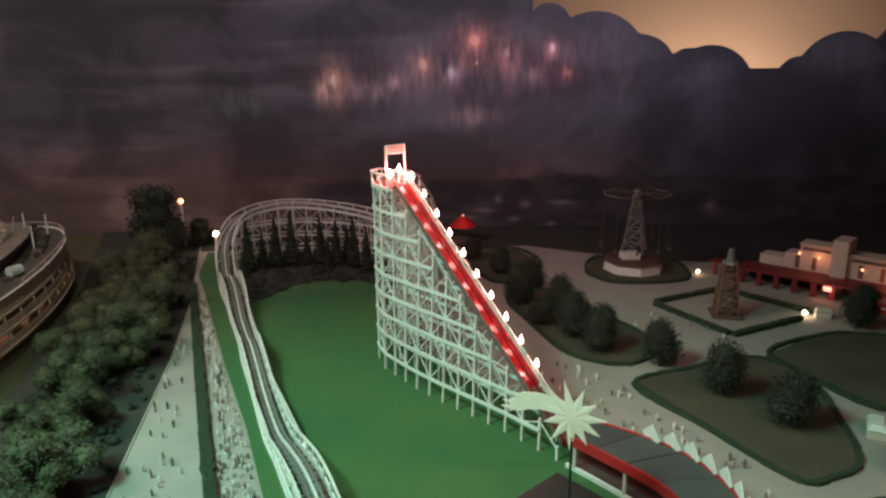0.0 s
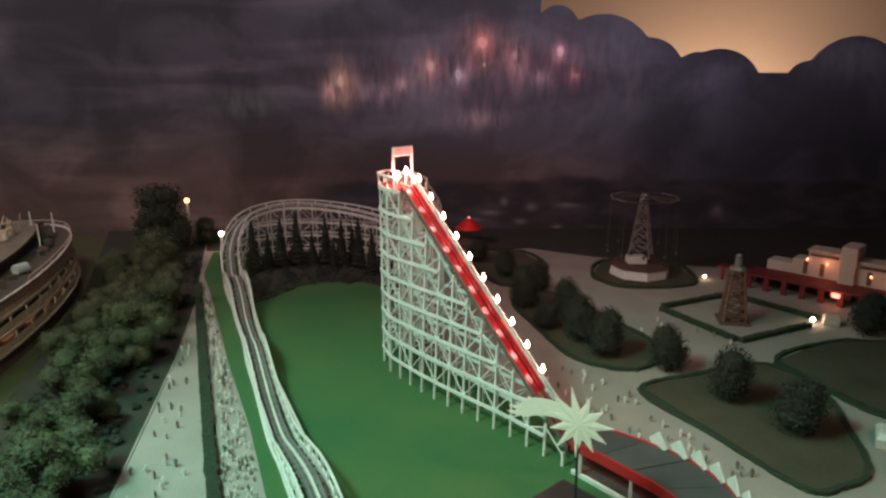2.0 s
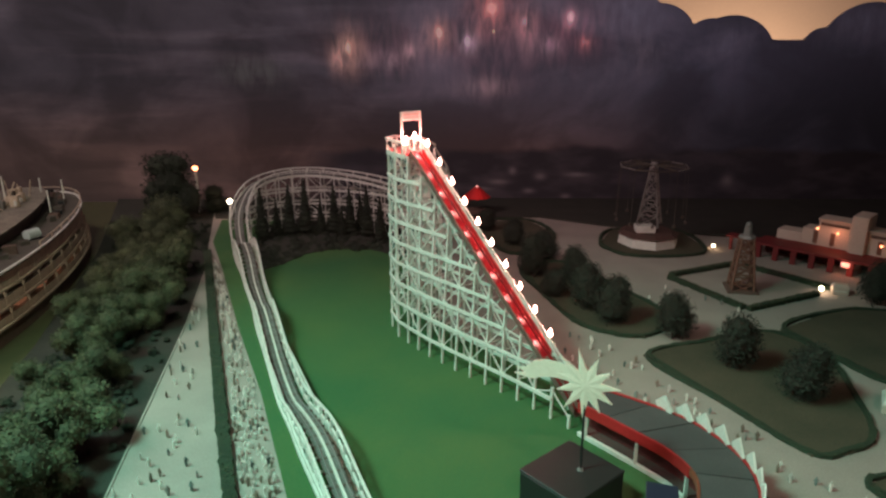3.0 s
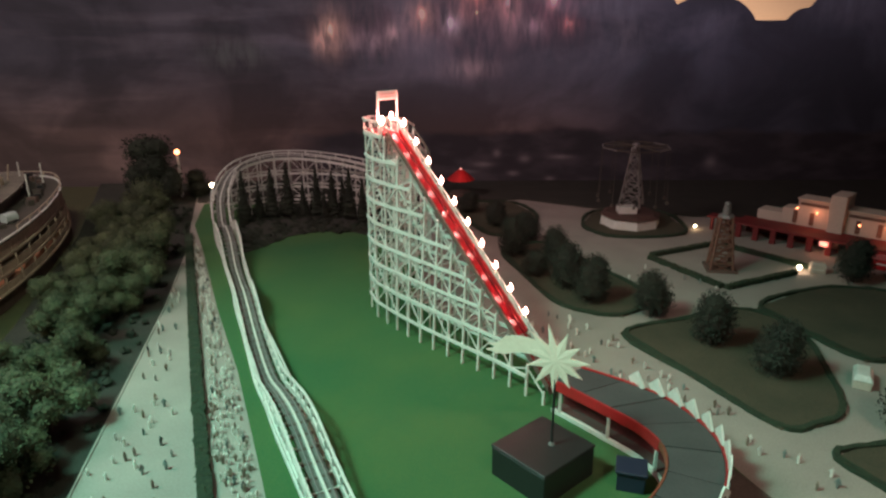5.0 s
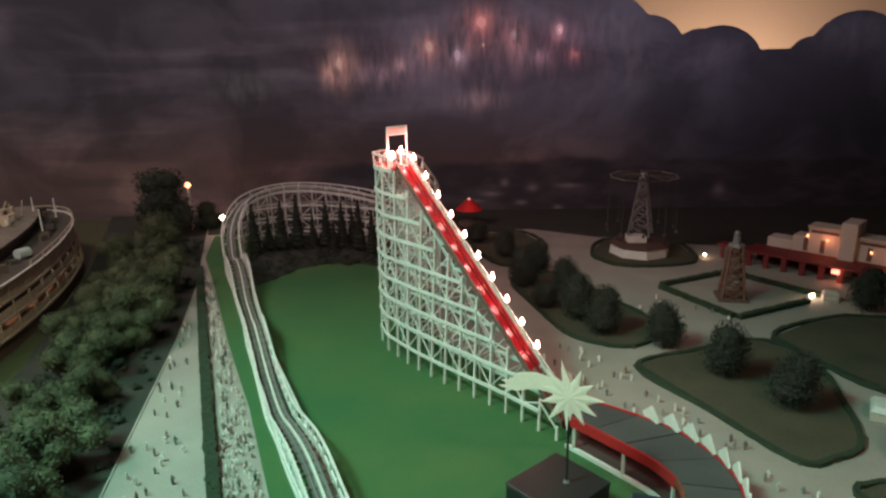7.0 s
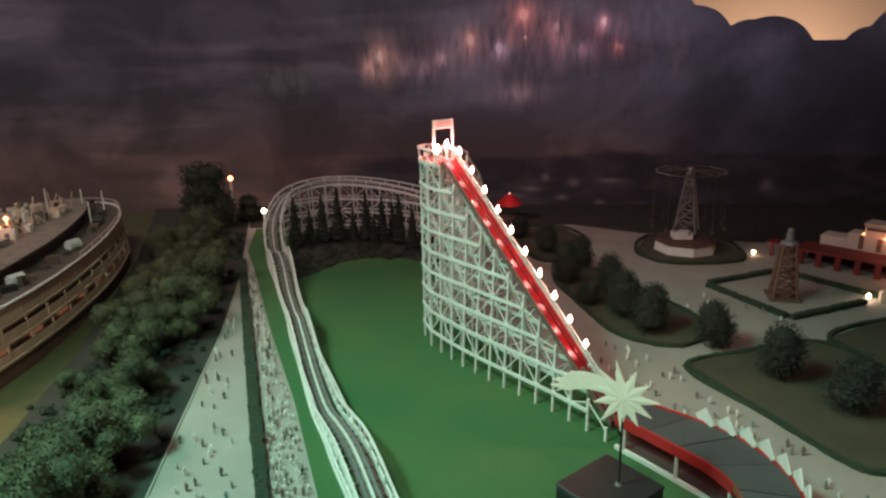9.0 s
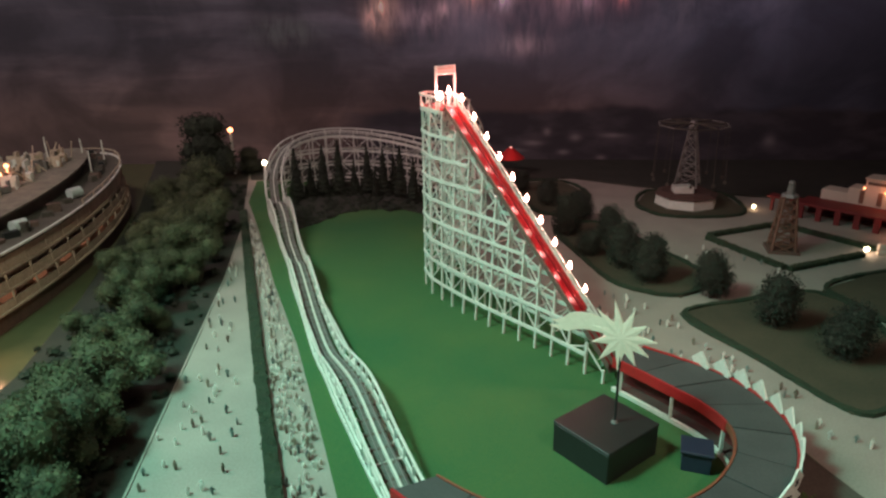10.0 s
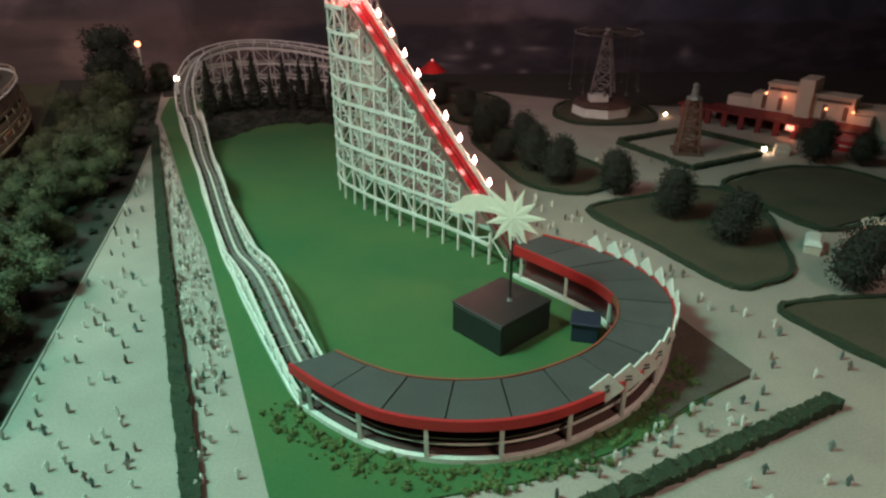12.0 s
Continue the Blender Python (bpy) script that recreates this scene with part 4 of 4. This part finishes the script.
crowd([(0.16, 0.55), (0.30, 0.68), (0.72, 0.86), (0.95, 0.86), (0.95, 0.70), (0.5, 0.55)], 26, "tiny painted figure on the plaza", 0.02)
crowd([(0.60, 0.98), (0.70, 0.94), (0.78, 0.97), (0.70, 1.13), (0.62, 1.25), (0.50, 1.50), (0.42, 1.66), (0.30, 1.80), (0.24, 1.70), (0.40, 1.44), (0.52, 1.26)], 48, "tiny painted figure on the park path", 0.014)
crowd([(0.20, 1.62), (0.33, 1.50), (0.37, 1.52), (0.26, 1.68)], 14, "tiny painted figure beside the lift", 0.012)
crowd([(0.62, 1.86), (0.84, 1.90), (0.80, 1.99), (0.66, 2.2), (0.55, 2.1)], 12, "tiny painted figure near the tower square", 0.02)

WALK = [(-0.215, 0.66), (-0.16, 0.66), (-0.29, 1.05), (-0.46, 1.46), (-0.63, 1.82), (-0.85, 2.32), (-0.90, 2.40), (-0.80, 2.15), (-0.52, 1.47)]
verts, faces, slots, done = [], [], [], 0
while done < 260:
    p = (-0.92 + 0.78 * rng.random(), 0.95 + 1.45 * rng.random() ** 0.8)
    if not inside(p, WALK):
        continue
    k = (2, 0, 2, 2, 3, 2)[done % 6]
    m = pose(p[0], p[1], 0.0, 0, 0, 360 * rng.random()) @ Matrix.Diagonal((0.9, 0.9, 0.55 + 0.4 * rng.random(), 1))
    n = len(verts)
    verts += [tuple(m @ v.co) for v in FIGURES[k].vertices]
    faces += [tuple(n + i for i in f.vertices) for f in FIGURES[k].polygons]
    slots += [k] * len(FIGURES[k].polygons)
    done += 1
throng = bpy.data.meshes.new("throng")
throng.from_pydata(verts, [], faces)
for paint in CLOTHES:
    throng.materials.append(paint)
throng.polygons.foreach_set("material_index", slots)
tagged(new("throng", throng), "dense throng of tiny pale painted model figures", "figurines", kind="stuff")

# ---- right side: swing ride, lattice tower, hall, stalls ----


def lattice(name, place, base, waist, height, tiers, mesh, label, category, w=0.0035, curve=1.0, turn=20):
    ob = thing(name, (0, 0, 0), label, category)
    cx, cy, cz = place
    rows = []
    for k in range(tiers + 1):
        u = k / tiers
        r = waist + (base - waist) * (1 - u) ** curve
        rows.append([(cx + r * math.cos(math.radians(turn + 90 * q)), cy + r * math.sin(math.radians(turn + 90 * q)), cz + height * u) for q in range(4)])
    for lo, hi in zip(rows, rows[1:]):
        for q in range(4):
            bar("leg", mesh, lo[q], hi[q], w, ob)
            bar("brace", mesh, lo[q], hi[(q + 1) % 4], w * 0.6, ob)
            bar("brace", mesh, lo[(q + 1) % 4], hi[q], w * 0.6, ob)
            bar("ring_bar", mesh, hi[q], hi[(q + 1) % 4], w * 0.7, ob)
    return ob


STEELBAR, RUSTBAR = cube_mesh("steel_bar", STEEL), cube_mesh("oxide_bar", RUST)
sx, sy = 0.722, 2.635
ride = lattice("swing_ride", (sx, sy, 0.075), 0.056, 0.014, 0.222, 5, STEELBAR, "chair swing ride with grey lattice mast on a white base", "ride", 0.005)
bm = bmesh.new()
cyl(bm, (sx, sy, 0.0), 0.115, 0.110, 0.042, 8)
part("base", bm, WHITE, ride, "white octagonal base")
bm = bmesh.new()
cyl(bm, (sx, sy, 0.042), 0.118, 0.095, 0.012, 8)
part("platform", bm, surf("ride_platform", (0.10, 0.05, 0.04), (0.07, 0.04, 0.03), 0.8), ride, "dark red brown platform")
part("booth", boxes((sx - 0.02, sy - 0.02, 0.066, 0.07, 0.05, 0.026)), WHITE, ride, "white control booth", bevel=0.001)
bm = bmesh.new()
cyl(bm, (sx, sy, 0.297), 0.018, 0.012, 0.02, 10)
part("crown_hub", bm, STEEL, ride)
CABLEBAR = cube_mesh("cable_bar", SHIPDARK)
for k in range(10):
    a, b = math.radians(36 * k + 8), math.radians(36 * k + 44)
    tip = (sx + 0.126 * math.cos(a), sy + 0.126 * math.sin(a), 0.304)
    bar("arm", CABLEBAR, (sx, sy, 0.309), tip, 0.0042, ride)
    bar("rim_bar", STEELBAR if math.cos(a + 0.3) ** 2 > 0.4 else CABLEBAR, tip, (sx + 0.126 * math.cos(b), sy + 0.126 * math.sin(b), 0.304), 0.0040, ride)
    foot = (sx + 0.132 * math.cos(a), sy + 0.132 * math.sin(a), 0.105)
    bar("cable", CABLEBAR, tip, foot, 0.0014, ride)
    part("chair", boxes((foot[0], foot[1], foot[2] - 0.004, 0.009, 0.009, 0.010, 36 * k)), CABLEBAR.materials[0], ride)

lat = lattice("lattice_tower", (0.885, 2.135, 0.0), 0.048, 0.024, 0.172, 6, RUSTBAR, "rust coloured open lattice tower on a paved square", "tower", 0.0056, 1.0, 35)
bm = bmesh.new()
cyl(bm, (0.885, 2.135, 0.172), 0.026, 0.022, 0.008, 8)
cyl(bm, (0.885, 2.135, 0.180), 0.013, 0.011, 0.026, 8)
ball(bm, (0.885, 2.135, 0.212), 0.010, 2)
part("lantern", bm, STEEL, lat, "small pale lantern")
part("footing", boxes((0.885, 2.135, 0.004, 0.09, 0.09, 0.008, 35 + 45)), BOARD, lat)

# show hall: stepped cream front with a red porch
hx, hy = 1.165, 2.535
show = thing("show_hall", (hx, hy, 0.0), "stepped cream theatre front with a red porch and small lamps", "building", turn=-44)
for a, b, z in ((0.0, 0.085, 0.090), (0.085, 0.135, 0.112), (0.135, 0.240, 0.150), (0.290, 0.415, 0.135), (0.415, 0.475, 0.085)):
    part("wall", boxes(((a + b) / 2, 0.035, z / 2, b - a, 0.07, z)), CREAM, show, bevel=0.0012)
part("pylon", boxes((0.265, 0.028, 0.0925, 0.050, 0.10, 0.185)), CREAM, show, "tall cream pylon", bevel=0.0015)
for a, b, z in ((0.135, 0.240, 0.150), (0.290, 0.415, 0.135)):
    part("frieze", boxes(((a + b) / 2, -0.0015, z - 0.014, (b - a) * 0.86, 0.003, 0.010)), BOARD, show)
    part("cornice", boxes(((a + b) / 2, 0.033, z + 0.002, b - a + 0.006, 0.080, 0.005)), CREAM, show)
for x in (0.130, 0.185, 0.330, 0.395):
    part("window", boxes((x, -0.001, 0.085, 0.014, 0.004, 0.045)), RUST, show, "tall red brown window")
part("porch_roof", boxes((0.22, -0.055, 0.052, 0.52, 0.115, 0.008)), PORCH, show, "red porch roof", bevel=0.001)
for k in range(9):
    part("porch_pier", boxes((-0.02 + 0.06 * k, -0.105, 0.024, 0.018, 0.012, 0.048)), PORCH, show)
part("porch_back", boxes((0.22, -0.004, 0.024, 0.50, 0.006, 0.048)), surf("porch_dark", (0.05, 0.012, 0.012), (0.03, 0.01, 0.01), 0.8), show)
part("porch_wing", boxes((-0.09, -0.06, 0.050, 0.12, 0.05, 0.006)), PORCH, show)
for x in (-0.13, -0.05):
    part("porch_pier", boxes((x, -0.08, 0.024, 0.010, 0.010, 0.047)), PORCH, show)
bm = bmesh.new()
for x, z in ((0.135, 0.118), (0.200, 0.112), (0.335, 0.094), (0.418, 0.096)):
    ball(bm, (x, -0.006, z), 0.0042, 1)
part("wall_lamp", bm, AMBER, show, "small amber wall lamps")
part("poster", boxes((0.265, -0.112, 0.038, 0.026, 0.003, 0.016)), PINK, show, "lit pink sign")
turn44 = pose(hx, hy, 0, 0, 0, -44)
for x, z in ((0.200, 0.112), (0.418, 0.096), (0.265, 0.035)):
    p = turn44 @ Vector((x, -0.03 if z > 0.05 else -0.13, z))
    bulb_lamp("hall_lamp", p, 0.034, (1.0, 0.32, 0.16), 0.004)


def street_bulb(place, radius, material, label, watts, colour, post=True):
    ob = thing("street_lamp", (place[0], place[1], 0.0), label, "lamp", "park lamps")
    bm = bmesh.new()
    cyl(bm, (0, 0, 0), radius * 0.55, radius * 0.5, max(place[2] - radius * 0.6, 0.003), 8)
    part("post", bm, WHITE, ob)
    bm = bmesh.new()
    ball(bm, (0, 0, place[2]), radius, 2)
    part("globe", bm, material, ob, smooth=True)
    bulb_lamp("lamp_light", (place[0], place[1] - radius * 1.6, place[2] + radius), watts, colour, radius * 0.5)


street_bulb((1.128, 2.118, 0.012), 0.0072, BULB, "white globe lamp by the tower square", 0.035, (1.0, 0.70, 0.50))
street_bulb((0.955, 2.575, 0.010), 0.0055, BULB, "small warm globe lamp near the swing ride", 0.02, (1.0, 0.6, 0.3))
street_bulb((-1.035, 3.00, 0.075), 0.0115, BULB, "warm globe lamp at the promenade end", 0.06, (1.0, 0.45, 0.30))
street_bulb((-1.215, 3.10, 0.205), 0.0125, AMBER, "tall white post with an orange globe light", 0.03, (1.0, 0.35, 0.18))


def stall(place, turn, l, d, h, body, top, label):
    ob = thing("stall", (*place, 0.0), label, "stall", turn=turn)
    part("body", boxes((0, 0, h * 0.3, l * 0.92, d * 0.9, h * 0.6)), body, ob, bevel=0.0015)
    part("counter", boxes((0, -d * 0.47, h * 0.38, l * 0.7, d * 0.08, h * 0.10)), WHITE, ob)
    bm = bmesh.new()
    v = box(bm, 0, 0, h * 0.82, l, d, h * 0.36)
    for q in v:
        if q.co.z > h * 0.9:
            q.co.x, q.co.y = q.co.x * 0.72, q.co.y * 0.6
    part("roof", bm, top, ob, bevel=0.0015)
    return ob


stall((1.175, 2.10), -20, 0.05, 0.03, 0.035, CREAM, CREAM, "small cream ticket stall by the tower square")
stall((0.925, 1.42), 60, 0.075, 0.04, 0.032, CREAM, WHITE, "pale boat shaped snack stall on the path")
lit = stall((1.115, 1.47), -30, 0.10, 0.05, 0.045, PINK, CREAM, "lit pink and cream stall")
bulb_lamp("stall_lamp", (1.08, 1.43, 0.03), 0.02, (1.0, 0.4, 0.25), 0.004)
stall((1.42, 2.12), -40, 0.12, 0.05, 0.05, RED, RED, "red awning stall beside the hall")
annex = part("annex", boxes((1.62, 2.25, 0.05, 0.25, 0.12, 0.10, -30)), CREAM, bevel=0.002)
tagged(annex, "low cream annex beside the theatre front", "building")
# small round pavilion behind the lift
pav = thing("pavilion", (0.068, 3.10, 0.006), "small round red roofed pavilion behind the lift", "pavilion")
bm = bmesh.new()
cyl(bm, (0, 0, 0.070), 0.064, 0.012, 0.045, 14)
part("roof", bm, RED, pav)
bm = bmesh.new()
cyl(bm, (0, 0, 0), 0.05, 0.05, 0.012, 14)
part("floor", bm, BOARD, pav)
for k in range(7):
    a = k * 0.8976
    bar("post", TIMBER, (0.045 * math.cos(a), 0.045 * math.sin(a), 0.012), (0.045 * math.cos(a), 0.045 * math.sin(a), 0.078), 0.004, pav)

bm = bmesh.new()
ball(bm, (0, 0, 0.118), 0.006, 1)
part("finial_lamp", bm, PINK, pav, "small pink finial lamp")
bulb_lamp("pavilion_light", (0.068, 3.02, 0.135), 0.05, (1.0, 0.2, 0.16), 0.006)

# ---- paddle steamer ----
ship = thing("steamer", (0, 0, 0), "old paddle steamer model with open decks and lit windows", "ship")
HULL = [(-1.26, 0.75), (-1.225, 1.10), (-1.215, 1.45), (-1.225, 1.75), (-1.27, 2.05), (-1.35, 2.34), (-1.46, 2.60), (-1.60, 2.78), (-1.76, 2.80), (-1.88, 2.66), (-1.93, 2.3), (-1.96, 1.8), (-1.97, 1.2), (-1.95, 0.75)]
centre = np.array([-1.60, 1.7])
shell = smooth_line(HULL, 90)


def inset(d):
    n = sides(np.c_[shell, np.zeros(len(shell))])[:, :2]
    if np.dot(n[20], centre - shell[20]) < 0:
        n = -n
    return [tuple(p) for p in shell + n * d]


part("hull", slab(inset(0.0), -0.02, 0.022), BOARD, ship, "weathered brown hull")
for k, (z, d) in enumerate(((0.022, 0.0), (0.066, 0.008), (0.110, 0.016))):
    part("deck", slab(inset(d - 0.006), z, z + 0.006), SHIPWOOD, ship, "planked deck")
    part("cabin", slab(inset(d + 0.045), z + 0.006, z + 0.044), SHIPWOOD, ship)
    edge = np.array(inset(d))
    part("rail", sweep(np.c_[edge, np.full(90, z + 0.020)], 0.003, 0.003), SHIPWOOD, ship)
    part("rail_panel", sweep(np.c_[edge, np.full(90, z + (0.016, 0.018, 0.024)[k])], 0.0018, (0.024, 0.026, 0.036)[k]), SHIPWOOD, ship, "pale planked rail panel")
    for i in range(1, 66, 2):
        bar("stanchion", cube_mesh("stanchion", SHIPWOOD) if i == 1 and k == 0 else bpy.data.meshes["stanchion"], (*edge[i], z + 0.005), (*edge[i], z + 0.044), 0.0046, ship)
    inner = np.array(inset(d + 0.0445))
    for i in range(2, 62, 3):
        a, b = inner[i], inner[i + 1]
        bar("window", bpy.data.meshes["lit_pane"] if "lit_pane" in bpy.data.meshes else cube_mesh("lit_pane", CABIN), (*a, z + 0.024), (*b, z + 0.024), 0.024, ship) if k == 0 and i < 40 else None
part("top_deck", slab(inset(0.012), 0.154, 0.160), SHIPDARK, ship, "worn dark top deck")
part("deck_edge", sweep(np.c_[np.array(inset(0.010)), np.full(90, 0.163)], 0.006, 0.006), WHITE, ship, "pale top deck edge")
# the deck house takes the shaded copy of the planking
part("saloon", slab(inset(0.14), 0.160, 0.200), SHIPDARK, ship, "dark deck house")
part("saloon_roof", slab(inset(0.12), 0.200, 0.206), surf("worn_canvas", (0.24, 0.21, 0.16), (0.12, 0.10, 0.08), 0.85, 90, 26, 0.3), ship, "worn olive brown saloon roof")
for x, y, z0, h in ((-1.535, 2.60, 0.02, 0.235), (-1.50, 2.45, 0.16, 0.085), (-1.66, 2.45, 0.206, 0.09), (-1.50, 2.05, 0.16, 0.075), (-1.70, 2.2, 0.206, 0.11), (-1.40, 1.75, 0.16, 0.07), (-1.62, 1.9, 0.206, 0.07), (-1.62, 2.6, 0.16, 0.10), (-1.35, 1.55, 0.16, 0.06)):
    bm = bmesh.new()
    cyl(bm, (x, y, z0), 0.0034, 0.0026, h, 8)
    part("mast", bm, WHITE, ship, "thin white mast")
for x, y in ((-1.36, 2.12), (-1.31, 1.78)):
    bm = bmesh.new()
    v = cyl(bm, (0, 0, -0.02), 0.017, 0.017, 0.04, 14)
    bmesh.ops.transform(bm, matrix=pose(x, y, 0.177, 0, 90, 70), verts=v)
    part("drum", bm, surf("pale_teal_drum", (0.55, 0.62, 0.58), (0.45, 0.52, 0.48), 0.6), ship, "pale drum on deck")
for k in range(330):
    y = 1.20 + 1.30 * rng.random()
    x = -1.44 - 0.12 * max(0.0, y - 1.6) / 0.8 - 0.24 * rng.random()
    part("deck_gear", boxes((x, y, 0.214 + 0.010 * rng.random(), 0.008 + 0.03 * rng.random() ** 2, 0.006 + 0.014 * rng.random(), 0.012 + 0.05 * rng.random() ** 2, 90 * rng.random())), (SHIPWOOD, STEEL, SHIPDARK, SHIPWOOD, WHITE)[k % 5], ship)
walkway = np.array(inset(0.075))
for i in range(18, 56):
    if rng.random() < 0.6:
        h = 0.010 + 0.018 * rng.random()
        part("deck_crate", boxes((*walkway[i], 0.160 + h / 2, 0.014 + 0.03 * rng.random(), 0.018, h, 90 * rng.random())), (SHIPDARK, BOARD, BLACK)[i % 3], ship)
for k in range(46):
    y = 1.25 + 1.3 * rng.random()
    x = -1.42 - 0.13 * max(0.0, y - 1.6) / 0.8 - 0.22 * rng.random()
    a = np.array([x, y, 0.206])
    bar("rigging_spar", bpy.data.meshes["stanchion"], a, a + (0.10 * (rng.random() - 0.5), 0.12 * (rng.random() - 0.5), 0.02 + 0.06 * rng.random()), 0.0034, ship)
bow = np.array(inset(0.010))
part("bow_rail", sweep(np.c_[bow, np.full(90, 0.182)][26:64], 0.003, 0.003), SHIPWOOD, ship)
for i in range(26, 64, 2):
    bar("bow_post", bpy.data.meshes["stanchion"], (*bow[i], 0.158), (*bow[i], 0.184), 0.003, ship)
for y, z in ((2.13, 0.262), (2.09, 0.242)):
    bm = bmesh.new()
    ball(bm, (-1.58, y, z), 0.008, 2)
    cyl(bm, (-1.58, y, 0.205), 0.0022, 0.0018, z - 0.205, 6)
    part("deck_lamp", bm, AMBER, ship, "orange deck lamp")
bulb_lamp("ship_light", (-1.54, 2.04, 0.275), 0.07, (1.0, 0.30, 0.18), 0.006)
# added lamp outside the hull for the orange glow on its near side
bulb_lamp("ship_cabin_light", (-1.120, 1.36, 0.055), 0.26, (1.0, 0.45, 0.26), 0.01)
